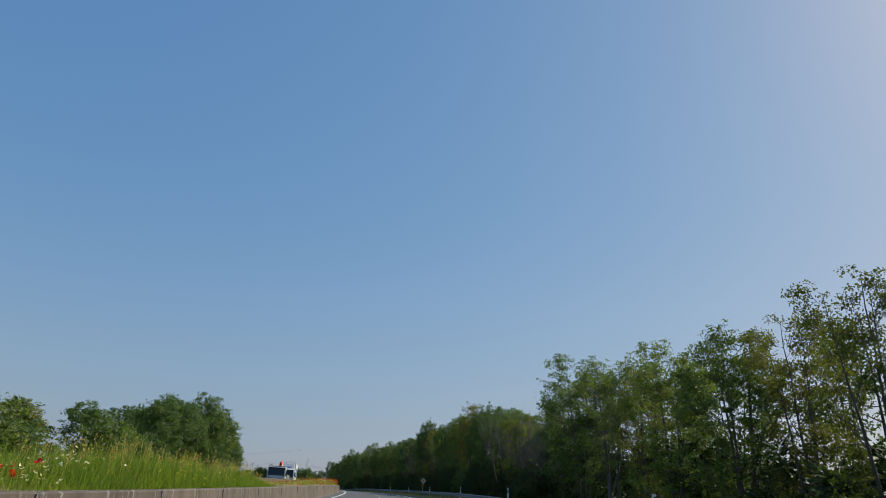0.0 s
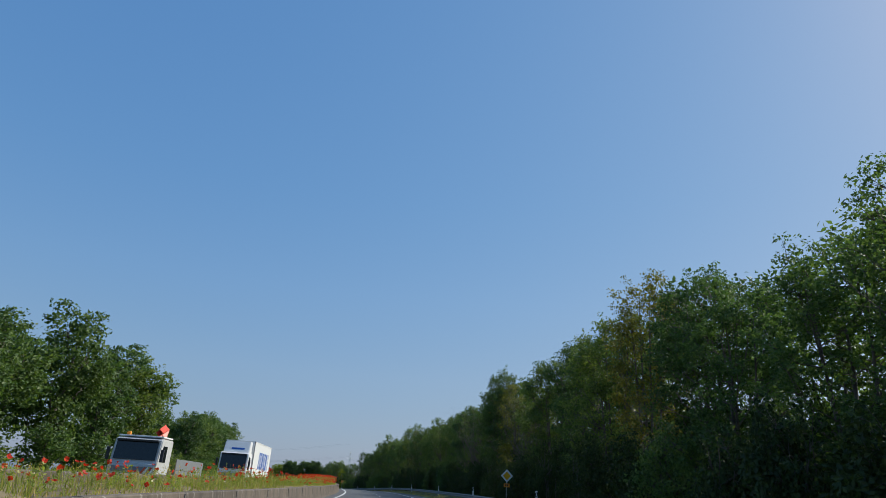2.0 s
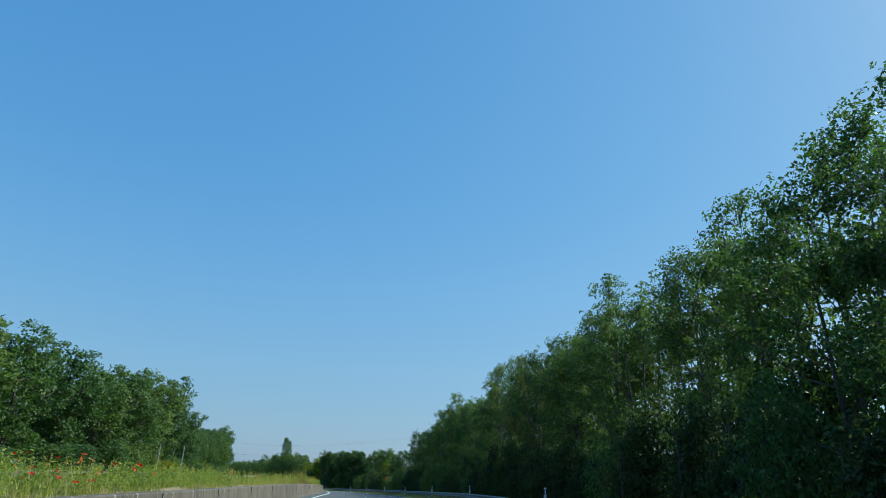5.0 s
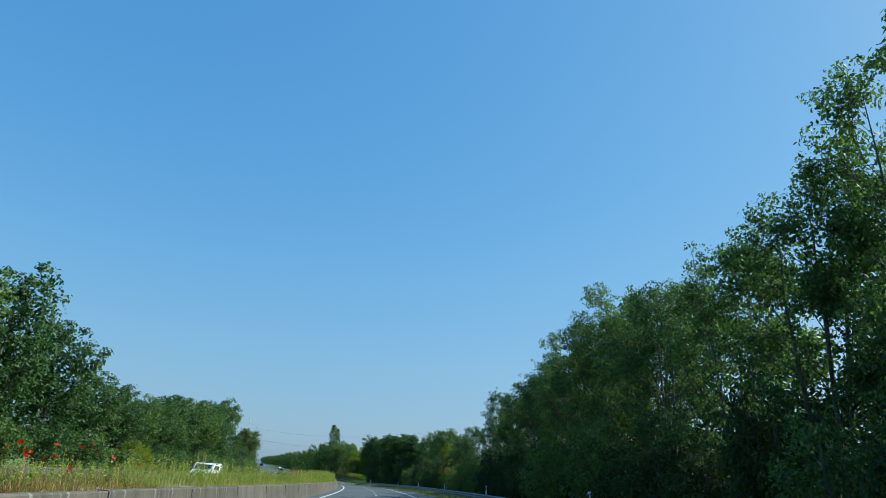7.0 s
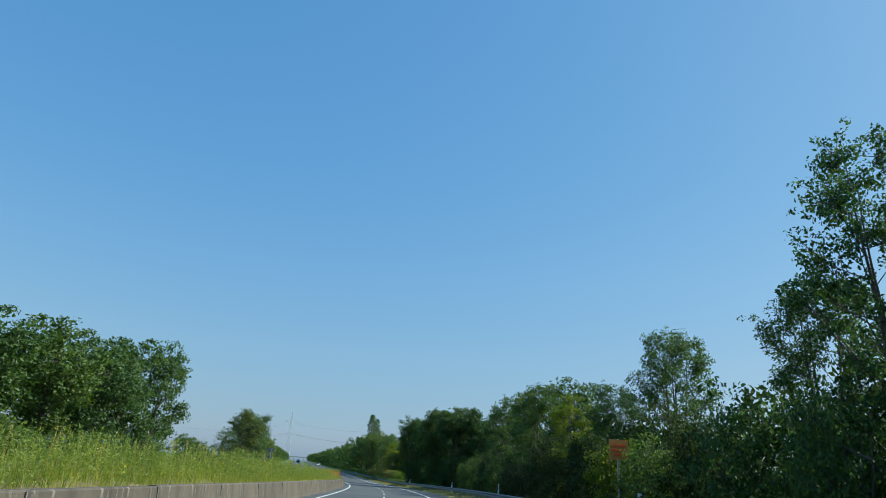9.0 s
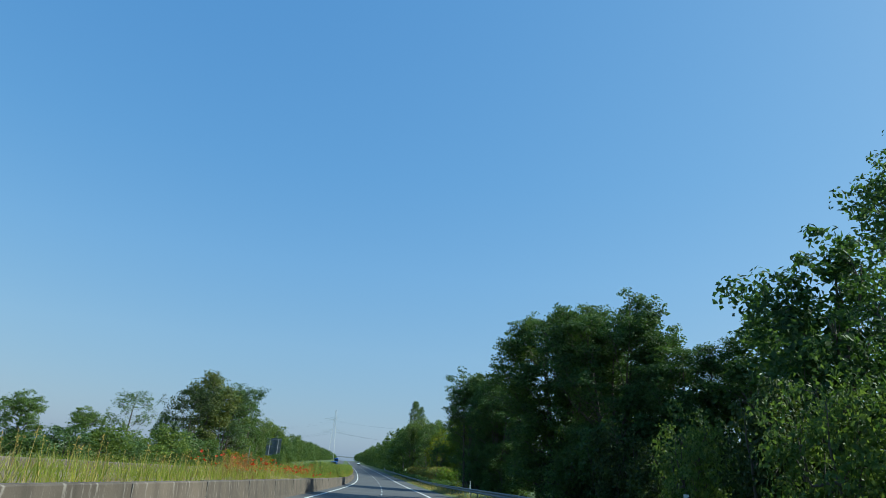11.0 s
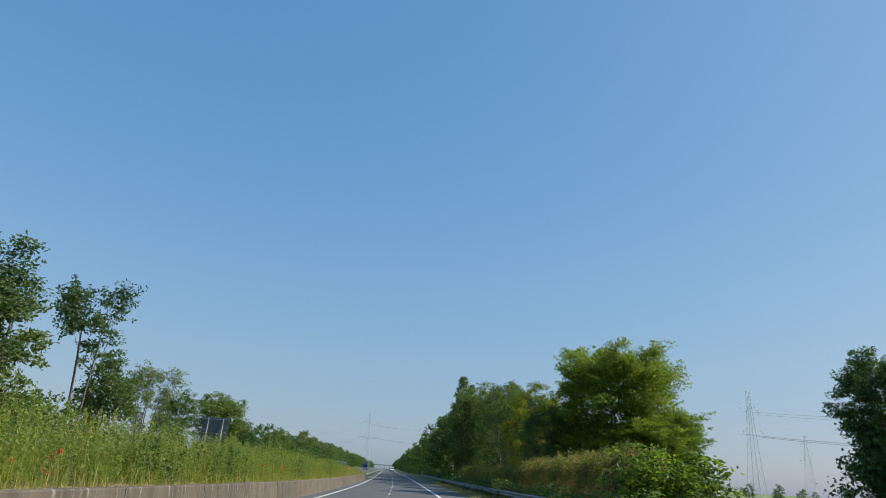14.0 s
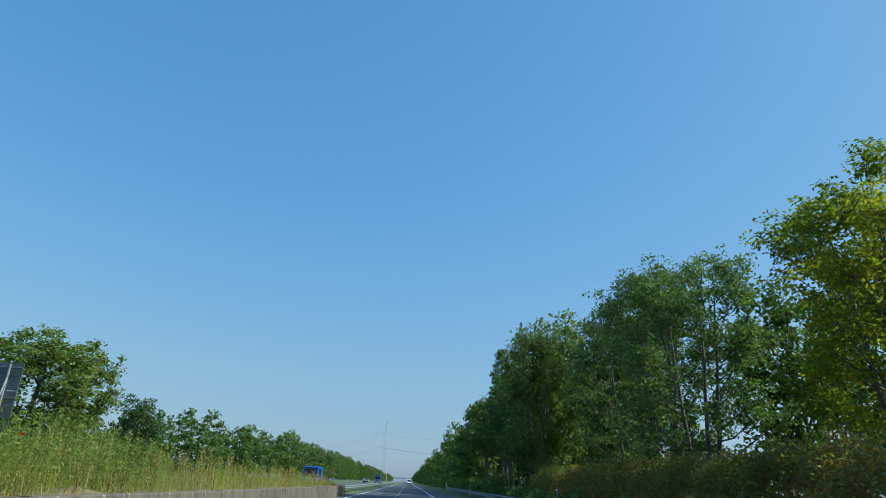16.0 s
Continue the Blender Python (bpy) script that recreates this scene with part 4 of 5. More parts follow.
# ---- plants of the median and the verges ----
MEDIAN_TALL = [(-60, 0.7), (6, 0.35), (11, 0.4), (12.5, 0.7), (14, 0.98), (20.5, 0.98), (23, 0.75), (25.5, 0.9), (27, 0.85), (29, 0.5), (31, 0.28), (34, 0.14), (46, 0.2), (54, 0.4), (62, 0.5), (78, 0.55), (84, 0.68), (89, 0.78), (95, 0.58),
               (105, 0.4), (112, 0.4), (117, 0.65), (130, 0.7), (150, 0.65), (180, 0.5), (189, 0.45), (192, 0.95), (196, 0.95), (200, 0.6), (206, 0.5), (213, 0.9), (223, 0.7), (240, 0.75), (252, 0.9), (262, 1.0), (282, 1.1), (300, 0.9), (330, 0.75),
               (341, 0.75), (347, 0.62), (353, 0.5), (358, 0.55), (363, 0.98), (370, 1.2), (384, 1.25), (400, 1.3), (424, 1.4), (440, 1.25), (458, 1.25), (470, 1.05), (500, 0.8)]


def median_soil(d):
    return np.interp(d, [-9.42, -9.1, -7.6, -6.2, -5.62], [0.4, 0.7, 0.76, 0.75, 0.7])


def tall_at(s):
    k = np.array(MEDIAN_TALL)
    return np.interp(s, k[:, 0], k[:, 1])


def patchy(s, d, scale, seed):
    """Smooth patches between 0 and 1 over the strip."""
    rng = np.random.default_rng(seed)
    a, b, p, q = rng.uniform(0.6, 1.6, 4), rng.uniform(0.6, 1.6, 4), rng.uniform(0, 6.28, 4), rng.choice([-1, 1], 4)
    v = sum(np.sin(s * scale * a[i] + q[i] * d * scale * 1.4 * b[i] + p[i]) for i in range(4))
    return 0.5 + v / 8


def blades(rng, base, length, width, lean):
    """Grass blades, each a narrow bent strip of two faces: vertices and faces."""
    n = len(base)
    a = rng.uniform(0, 2 * math.pi, n)
    side = np.stack([np.cos(a), np.sin(a), 0 * a], 1) * width[:, None] / 2
    way = rng.normal(0, 1, (n, 2)) * lean[:, None]
    tip = base + np.column_stack([way * length[:, None], length * np.sqrt(np.clip(1 - (way ** 2).sum(1), 0.2, 1))])
    mid = base * 0.45 + tip * 0.55
    mid[:, :2] -= way * length[:, None] * 0.16
    v = np.stack([base - side, base + side, mid + side * 0.8, mid - side * 0.8, tip], 1).reshape(-1, 3)
    k = np.arange(n)[:, None] * 5
    return v, k + [0, 1, 2, 3], k + [3, 2, 4]


def stuff(name, v, faces, mat, label, category):
    return tagged(new(name, mesh_of(name, v, faces, mat)), label, category, "", "stuff")


def median_grass(name, n, seed, mat, share, tall, wide, label, s0=-45, s1=500):
    rng = np.random.default_rng(seed)
    s = rng.uniform(s0, s1, n)
    d = np.where(rng.random(n) < 0.55, -5.66 - 1.3 * rng.random(n) ** 1.3, rng.uniform(-9.2, -5.7, n))
    keep = rng.random(n) < share(s, d)
    s, d = s[keep], d[keep]
    m = len(s)
    ln = tall(s, d) * rng.uniform(0.45, 1.08, m) * (0.7 + 0.5 * patchy(s, d, 1.3, seed + 1)) * np.interp(d, [-6.4, -5.65], [1.0, 0.32])
    v, q, t = blades(rng, place(s, d, median_soil(d) - 0.03), ln, rng.uniform(0.6, 1.3, m) * wide, rng.uniform(0.1, 0.62, m))
    stuff(name, v, q.tolist() + t.tolist(), mat, label, "grass")


dryness = lambda s: np.interp(s, [-60, 5, 12, 30, 40, 70, 110, 150, 195, 206, 214, 240, 260, 330, 350, 362, 400, 470, 500], [0.3, 0.25, 0.15, 0.2, 0.45, 0.6, 0.5, 0.45, 0.7, 0.75, 0.5, 0.45, 0.15, 0.35, 0.4, 0.15, 0.22, 0.65, 0.6])
median_grass("tall_grass", 105000, 31, BLADE, lambda s, d: (1 - dryness(s) * 0.9) * np.interp(s, [355, 365, 490, 500], [1.0, 0.55, 0.55, 0.8]), lambda s, d: tall_at(s) * 0.92, 0.014, "tall wild green grass filling the median bed")
median_grass("dry_grass", 60000, 32, BLADE_DRY, lambda s, d: dryness(s) * (0.5 + patchy(s, d, 0.7, 4)), lambda s, d: tall_at(s) * 0.95, 0.014, "dry straw-coloured grass among the green in the median")

median_grass("lush_grass", 42000, 36, BLADE_GREEN, lambda s, d: np.interp(s, [9, 13, 28, 34], [0, 0.9, 0.9, 0]), lambda s, d: tall_at(s) * 0.95, 0.016, "lush green grass tuft in the median bed", 8, 36)
median_grass("rust_grass", 60000, 34, BLADE_RUST, lambda s, d: np.interp(s, [180, 190, 205, 210], [0, 0.75, 0.75, 0]) * (0.3 + 0.9 * patchy(s, d, 0.9, 15)), lambda s, d: tall_at(s) * 0.62, 0.014, "reddish-brown withered plants in the median bed", 178, 212)
median_grass("withered_docks", 26000, 35, BLADE_RUST, lambda s, d: 0.5 * patchy(s, d, 0.6, 12) ** 2 * np.interp(s, [330, 338, 346, 352, 452, 460, 500], [0, 0.9, 0.9, 0.1, 0.1, 0.6, 0.6]), lambda s, d: tall_at(s) * 1.1, 0.02, "reddish-brown withered docks among the grass", 328, 500)
median_grass("dry_fringe", 46000, 33, BLADE_DRY, lambda s, d: (d > -6.1) * (0.4 + 0.6 * patchy(s, d, 0.5, 9)), lambda s, d: 0.38 + 0 * s, 0.014, "dry straw fringe hanging over the edge of the wall")


def stalks(name, s, d, height, seed, mat, leaf, count, label, category, top_only=0.0, flat=0.2, base_h=None):
    """Upright weeds: a thin stem with leaves or seed clusters along it."""
    rng = np.random.default_rng(seed)
    n = len(s)
    base = place(s, d, median_soil(d) - 0.03 if base_h is None else base_h)
    lean = rng.normal(0, 0.11, (n, 2))
    tip = base + np.column_stack([lean * height[:, None], height])
    a = rng.uniform(0, 6.28, n)
    side = np.stack([np.cos(a), np.sin(a), 0 * a], 1) * 0.006
    v1 = np.stack([base - side, base + side, tip + side * 0.4, tip - side * 0.4], 1).reshape(-1, 3)
    f1 = np.arange(4 * n).reshape(n, 4)
    t = rng.uniform(top_only if top_only else 0.12, 1.0, (n, count, 1))
    at = base[:, None] * (1 - t) + tip[:, None] * t + rng.normal(0, 1, (n, count, 3)) * (1.05 - t) * 0.09 * (1, 1, 0.4) + rng.normal(0, 0.018, (n, count, 3))
    v2, f2 = leaves(rng, at.reshape(-1, 3), leaf, leaf * 0.42, flat, -0.3)
    stuff(name, np.concatenate([v1, v2]), np.concatenate([f1, f2 + len(v1)]), mat, label, category)


def weeds():
    rng = np.random.default_rng(41)
    def strew(n, s0, s1, front=0.5):
        return rng.uniform(s0, s1, n), np.where(rng.random(n) < front, rng.uniform(-7.0, -5.92, n), rng.uniform(-9.1, -6.0, n))
    s = np.concatenate([rng.uniform(250, 312, 2300), rng.uniform(362, 492, 1200), rng.uniform(-40, 95, 900), rng.uniform(95, 165, 2600), rng.uniform(165, 250, 900)])
    d = np.where(rng.random(len(s)) < 0.55, rng.uniform(-7.1, -5.95, len(s)), rng.uniform(-9.1, -6.0, len(s)))
    stalks("leafy_weeds", s, d, tall_at(s) * rng.uniform(0.55, 1.15, len(s)) * (0.75 + 0.4 * patchy(s, d, 0.9, 3)), 42, WEED, 0.1, 13, "tall leafy green weeds crowding the median bed", "weeds")
    s, d = strew(5200, 360, 462, 0.6)
    stalks("leafy_spires", s, d, tall_at(s) * rng.uniform(0.6, 1.22, len(s)) * (0.78 + 0.4 * patchy(s, d, 0.8, 6)), 46, WEED, 0.085, 24, "tall leafy spires crowding the median bed", "weeds")
    s = np.concatenate([rng.normal(c, 1.1, 130) for c in (366, 373, 379, 388, 397, 409, 415, 430, 447)])
    d = rng.uniform(-7.4, -6.0, len(s))
    stalks("dark_weeds", s, d, rng.uniform(0.55, 1.25, len(s)), 47, LEAF_MID, 0.12, 26, "dark bushy clumps of weeds in the median bed", "weeds")
    s, d = strew(420, 8, 34)
    s2, d2 = strew(1700, 40, 500)
    s, d = np.concatenate([s, s2]), np.concatenate([d, d2])
    stalks("seed_heads", s, d, tall_at(s) * rng.uniform(0.75, 1.2, len(s)), 43, BLADE_DRY, 0.05, 9, "pale dry grass stalks with feathery seed heads", "grass", top_only=0.72)
    # verge plants under the guard rail
    n = 30000
    s, d = rng.uniform(-10, 500, n), np.where(rng.random(n) < 0.5, rng.uniform(4.9, 6.4, n), rng.uniform(6.4, 9.5, n))
    tall = np.interp(s, [0, 380, 388, 425, 440, 500], [0.3, 0.35, 0.75, 0.75, 0.4, 0.35]) * rng.uniform(0.4, 1.1, n) * np.interp(d, [4.9, 6.5], [0.5, 1.0])
    v, q, t = blades(rng, place(s, d, np.interp(d, [4.68, 5.4, 6.4, 7.1, 8.5, 12], [-0.05, 0.0, 0.02, 0.2, 0.23, 0.28])), tall, rng.uniform(0.012, 0.026, n), rng.uniform(0.1, 0.4, n))
    stuff("verge_grass", v, q.tolist() + t.tolist(), BLADE_DRY, "rough dry grass along the guard rail", "grass")
    n = 26000
    s, d = rng.uniform(-10, 520, n), rng.uniform(-26, -19.6, n)
    v, q, t = blades(rng, place(s, d, np.interp(d, [-27, -22, -19.4], [0.5, 0.1, -0.05])), rng.uniform(0.4, 1.0, n), rng.uniform(0.03, 0.07, n), rng.uniform(0.1, 0.4, n))
    stuff("far_verge_grass", v, q.tolist() + t.tolist(), BLADE, "tall green grass on the opposite verge", "grass")


weeds()


def flowers(name, spots, seed, mat, size, label):
    """Open four-petalled flowers on thin stems. spots: (s, reach, d, reach, count, height share)."""
    rng = np.random.default_rng(seed)
    s = np.concatenate([rng.normal(a, b, n) for a, b, c, e, n, h in spots])
    d = np.clip(np.concatenate([rng.normal(c, e, n) for a, b, c, e, n, h in spots]), -9.1, -5.7)
    k = np.concatenate([np.full(n, h) for a, b, c, e, n, h in spots])
    n = len(s)
    ht = tall_at(s) * k * rng.uniform(0.3, 1.12, n)
    base = place(s, d, median_soil(d))
    head = base + np.column_stack([rng.normal(0, 0.06, (n, 2)), ht])
    nor = unit(rng.normal(0, 0.55, (n, 3)) + (0, 0, 0.8))
    u = unit(np.cross(nor, rng.normal(size=(n, 3))))
    w = np.cross(nor, u)
    r = size * rng.uniform(0.65, 1.25, (n, 1))
    quads = []
    for j in range(4):
        a = j * math.pi / 2
        out, side = u * math.cos(a) + w * math.sin(a), w * math.cos(a) - u * math.sin(a)
        quads.append(np.stack([head, head + out * r * 0.6 + side * r * 0.55 + nor * r * 0.25, head + out * r + nor * r * 0.55, head + out * r * 0.6 - side * r * 0.55 + nor * r * 0.25], 1))
    v = np.concatenate(quads).reshape(-1, 3)
    stuff(name, v, np.arange(len(v)).reshape(-1, 4), mat, label, "flowers")
    a = np.column_stack([np.full(n, 0.004), np.zeros(n), np.zeros(n)])
    sv = np.stack([base - a, base + a, head + a * 0.6, head - a * 0.6], 1).reshape(-1, 3)
    stuff(name + "_stems", sv, np.arange(len(sv)).reshape(-1, 4), BLADE, "thin green flower stems", "flowers")


flowers("poppies", [(9, 1.2, -6.4, 0.4, 26, 1.0), (52, 7, -6.8, 0.8, 60, 1.0), (72, 10, -6.8, 0.9, 130, 1.0), (92, 8, -6.9, 0.9, 200, 1.0), (116, 4, -7.2, 1.0, 480, 1.05), (124, 4, -6.9, 0.9, 800, 1.1), (135, 6, -6.9, 0.9, 220, 1.1), (150, 6, -7, 0.8, 80, 1.0),
                    (204, 1.5, -7.4, 0.8, 16, 1.3), (209, 1.5, -7.4, 0.6, 10, 1.2), (341, 2.0, -7.2, 0.6, 60, 1.1), (347, 2.6, -7.3, 0.6, 60, 1.1), (358.5, 2.0, -6.9, 0.7, 170, 0.95), (370, 3, -6.4, 0.5, 26, 0.55), (400, 5, -6.3, 0.35, 34, 0.45), (424, 3, -6.4, 0.4, 14, 0.5), (453.5, 1.2, -6.4, 0.4, 26, 0.75)], 51, POPPY, 0.062, "scarlet field poppies in flower among the grass")
flowers("daisies", [(11.5, 1.2, -6.3, 0.3, 60, 0.9), (60, 20, -6.6, 0.6, 60, 0.9), (125, 5, -8.3, 0.4, 22, 1.0), (206, 3, -6.5, 0.4, 10, 0.9)], 52, DAISY, 0.03, "small white daisies in the median grass")
flowers("yellow_flowers", [(18.5, 1.2, -6.1, 0.25, 60, 0.45), (24, 4, -6.2, 0.3, 50, 0.5), (268, 6, -6.4, 0.4, 30, 0.7)], 53, YELLOW, 0.028, "yellow wild flowers at the foot of the grass")


# ---- the hedge by the field ----
def hedge(s0, s1, d, wide, tall, seed):
    root = tagged(new("hedge_section"), "rough green hedge with bronze flowering tops", "hedge", "hedge beside the field")
    x0 = place((s0 + s1) / 2, d)
    root.location = x0
    rng = np.random.default_rng(seed)
    tufts, each = int(110 * (s1 - s0)), 15
    n = tufts * each
    s, u, z = (np.repeat(q, each) for q in (rng.uniform(s0 - 0.5, s1 + 0.5, tufts), rng.uniform(-1, 1, tufts), rng.uniform(0, 1, tufts) ** 0.7))
    shell = rng.random(n) < 0.8
    r = np.where(shell, np.repeat(rng.uniform(0.84, 1.1, tufts), each), rng.uniform(0.3, 1, n))
    ang = z * math.pi * 0.5
    lump = 0.78 + 0.44 * patchy(s, u * 2, 1.7, seed)
    at = place(s, d + np.sign(u) * wide * np.cos(ang) ** 0.6 * r * lump, tall * np.sin(ang) ** 0.7 * r * lump + rng.normal(0, 0.08, n)) + rng.normal(0, 0.1, (n, 3)) - x0
    v, f = leaves(rng, at, 0.115, 0.075, 0.4, 0.2)
    part("foliage", mesh_of("hedge_foliage", v, f, HEDGE_LEAF), root, "dense olive-green leaves")
    m = int(620 * (s1 - s0))
    s, u = rng.uniform(s0 - 0.4, s1 + 0.4, m), rng.normal(0, 0.55, m).clip(-1, 1)
    at = place(s, d + u * wide * 0.85, tall * (0.79 + 0.44 * patchy(s, u * 2, 1.7, seed)) * np.sqrt(1 - 0.5 * u * u) + rng.uniform(-0.2, 0.42, m) * patchy(s, u * 3, 4.0, seed + 5)) - x0
    s, z = rng.uniform(s0 - 0.4, s1 + 0.4, m), rng.uniform(0.35, 1.0, m)
    side = place(s, d - wide * (1.06 - 0.45 * z ** 2) * (0.78 + 0.44 * patchy(s, -2 + 0 * s, 1.7, seed)), tall * z * 0.95) - x0
    v, f = leaves(rng, np.concatenate([at, side]), 0.12, 0.05, 0.0, -1.2)
    part("flowering_top", mesh_of("hedge_tops", v, f, HEDGE_TOP), root, "bronze flower heads")
    w = Heap()
    for k in range(int((s1 - s0) * 2)):
        b = place(rng.uniform(s0, s1), d + rng.uniform(-0.4, 0.4), -0.1) - x0
        w.add(*tube([b, b + (rng.normal(0, 0.2), rng.normal(0, 0.2), tall * 0.5), b + (rng.normal(0, 0.4), rng.normal(0, 0.4), tall * 0.85)], [0.03, 0.02, 0.008], 4))
    tagged(part("stems", w.mesh("hedge_stems", BARK), root), "thin woody stems", "", "", "stuff")


for _i, _s in enumerate(np.arange(418, 486, 6.0)):
    hedge(_s, _s + 6.0, 9.4, 1.25, 2.5 if _s < 440 else 2.2, 60 + _i)


# rust-coloured dock spikes standing above the grass
_rng = np.random.default_rng(97)
_s = np.concatenate([_rng.normal(236.6, 0.3, 9), _rng.normal(338.5, 0.8, 26), _rng.normal(342, 1.5, 20), _rng.uniform(455, 495, 40)])
stalks("dock_spikes", _s, _rng.uniform(-7.2, -6.1, len(_s)), _rng.uniform(0.7, 1.1, len(_s)), 98, BLADE_RUST, 0.06, 46, "tall rust-brown dock spikes in seed", "weeds", top_only=0.4)


# ---- dead trees ----
DEAD = []


def dead_kind(seed):
    """Meshes of a bare tree of height 8: stems and fine twigs."""
    rng = np.random.default_rng(seed)
    stem, twig = Heap(), Heap()
    def grow(p, way, length, r, level):
        n = 5 if level < 3 else 2
        path = [p]
        for i in range(n):
            way = unit(way + rng.normal(0, 0.13, 3) + (0, 0, 0.06))
            path.append(path[-1] + way * length / n)
        path = np.array(path)
        (stem if level < 2 else twig).add(*tube(path, np.linspace(r, r * 0.35, n + 1), 6 if level < 2 else 3))
        if level < 4:
            for _ in range((7, 5, 4, 3)[level]):
                f = rng.uniform(0.3, 1.0)
                q = np.array([np.interp(f * n, range(n + 1), path[:, i]) for i in range(3)])
                out = unit(way + unit(rng.normal(size=3) * (1, 1, 0.4)) * 0.5 + (0, 0, 0.15))
                grow(q, out, length * rng.uniform(0.42, 0.68), r * (1 - 0.6 * f) * 0.6, level + 1)
    for k in range(3):
        grow(np.array([rng.normal(0, 0.3), rng.normal(0, 0.3), -0.2]), unit(np.array([rng.normal(0, 0.16), rng.normal(0, 0.16), 1.0])), 8.0 * rng.uniform(0.55, 0.72), 0.075, 0)
    DEAD.append((stem.mesh("dead_stem", DEADWOOD, True), twig.mesh("dead_twigs", DEADWOOD)))


def dead_tree(s, d, height, kind, turn):
    root = tagged(new("dead_tree"), "bare dead tree with fine grey twigs", "tree", "dead trees")
    root.matrix_basis = stand(s, d, 0.1, turn, height / 8.0 * 0.9, height / 8.0)
    part("trunk", DEAD[kind][0], root, "grey bare stems")
    part("twig_crown", DEAD[kind][1], root, "fine bare twigs")


for _k in (71, 73, 74):
    dead_kind(_k)
for _i, (_s, _d, _h) in enumerate(((39.5, 12.2, 8.0), (51.5, 11.4, 7.2), (54.5, 11.6, 8.2), (57.5, 10.8, 7.6), (60.5, 11.4, 8.0), (64, 11.0, 8.0), (68, 11.6, 8.4), (115.5, 11.6, 9.0), (118.5, 12.3, 9.6), (142.5, 11.4, 10.4), (145.5, 12, 10.2))):
    dead_tree(_s, _d, _h, _i % 3, _i * 67)


# ---- vehicles on the opposite carriageway ----
def wheel(parent, x, y, r=0.5, w=0.3):
    bm = bmesh.new()
    bmesh.ops.create_cone(bm, cap_ends=True, segments=24, radius1=r, radius2=r, depth=w)
    bmesh.ops.bevel(bm, geom=[e for e in bm.edges if len(e.link_faces) == 2 and abs(e.calc_face_angle(0)) > 1], offset=0.04, segments=2, affect="EDGES")
    t = part("wheel", bm_mesh("tyre", bm, RUBBER), parent, "black tyre", pose(x, y, r, 0, 90, 0))
    bm = bmesh.new()
    bmesh.ops.create_cone(bm, cap_ends=True, segments=16, radius1=r * 0.55, radius2=r * 0.5, depth=w + 0.03)
    part("rim", bm_mesh("rim", bm, STEEL), t, "grey steel rim")


def prism(outline, x0, x1, bevel=0.0):
    """A side outline [(y, z), ...] carried across from x0 to x1."""
    bm = bmesh.new()
    a = [bm.verts.new((x0, y, z)) for y, z in outline]
    b = [bm.verts.new((x1, y, z)) for y, z in outline]
    n = len(outline)
    bm.faces.new(a)
    bm.faces.new(b[::-1])
    for i in range(n):
        bm.faces.new((a[i], b[i], b[(i + 1) % n], a[(i + 1) % n]))
    bmesh.ops.recalc_face_normals(bm, faces=bm.faces)
    if bevel:
        bmesh.ops.bevel(bm, geom=list(bm.edges), offset=bevel, segments=2, affect="EDGES")
    return bm


def cab(root, mat, top, deflector=True):
    """A flat-nosed lorry cab, front towards -y, at the vehicle's origin."""
    body = part("cab", bm_mesh("cab_body", prism([(0.0, 0.45), (0.0, 1.35), (0.12, 1.5), (0.32, top - 0.12), (0.5, top), (2.1, top), (2.1, 0.45)], -1.2, 1.2, 0.05), mat), root)
    slope = math.degrees(math.atan2(0.2, top - 1.62))
    part("windscreen", bm_mesh("windscreen", box_bm(2.12, 0.02, top - 1.72, (0, 0.185, (top + 1.46) / 2), 0.006, turn=Matrix.Rotation(radians(-slope), 4, "X")), GLASS_DARK), body, "dark tinted windscreen")
    part("grille", bm_mesh("grille", box_bm(2.0, 0.04, 0.28, (0, -0.02, 1.12), 0.01), GREY), body, "grey front grille")
    part("bumper", bm_mesh("bumper", box_bm(2.4, 0.16, 0.42, (0, -0.06, 0.62), 0.04), GREY), body, "grey bumper")
    for x in (-0.9, 0.9):
        part("headlight", bm_mesh("headlight", box_bm(0.34, 0.03, 0.16, (x, -0.145, 0.72), 0.01), WHITE), body, "clear headlight")
    for x in (-1.21, 1.21):
        part("side_window", bm_mesh("side_window", prism([(0.5, 1.55), (0.62, top - 0.35), (1.25, top - 0.35), (1.25, 1.55)], x - 0.01, x + 0.01), GLASS_DARK), body, "dark side window")
        part("mirror", bm_mesh("mirror", box_bm(0.16, 0.12, 0.62, (x * 1.13, 0.12, top - 0.85), 0.03), BLACK), body, "black wing mirror")
    part("sun_visor", bm_mesh("visor", box_bm(2.1, 0.16, 0.1, (0, 0.2, top - 0.14), 0.02), BLACK), body, "dark sun visor")
    if deflector:
        part("deflector", bm_mesh("deflector", prism([(0.75, top - 0.02), (1.25, 3.9), (2.05, 3.95), (2.05, top - 0.02)], -1.1, 1.1, 0.05), mat), body, "white roof deflector")
        part("badge", bm_mesh("badge", box_bm(1.1, 0.02, 0.16, (0.1, 0.93, top + 0.34), 0.004, turn=Matrix.Rotation(radians(-27), 4, "X")), BLUE), body, "blue bar")
    return body


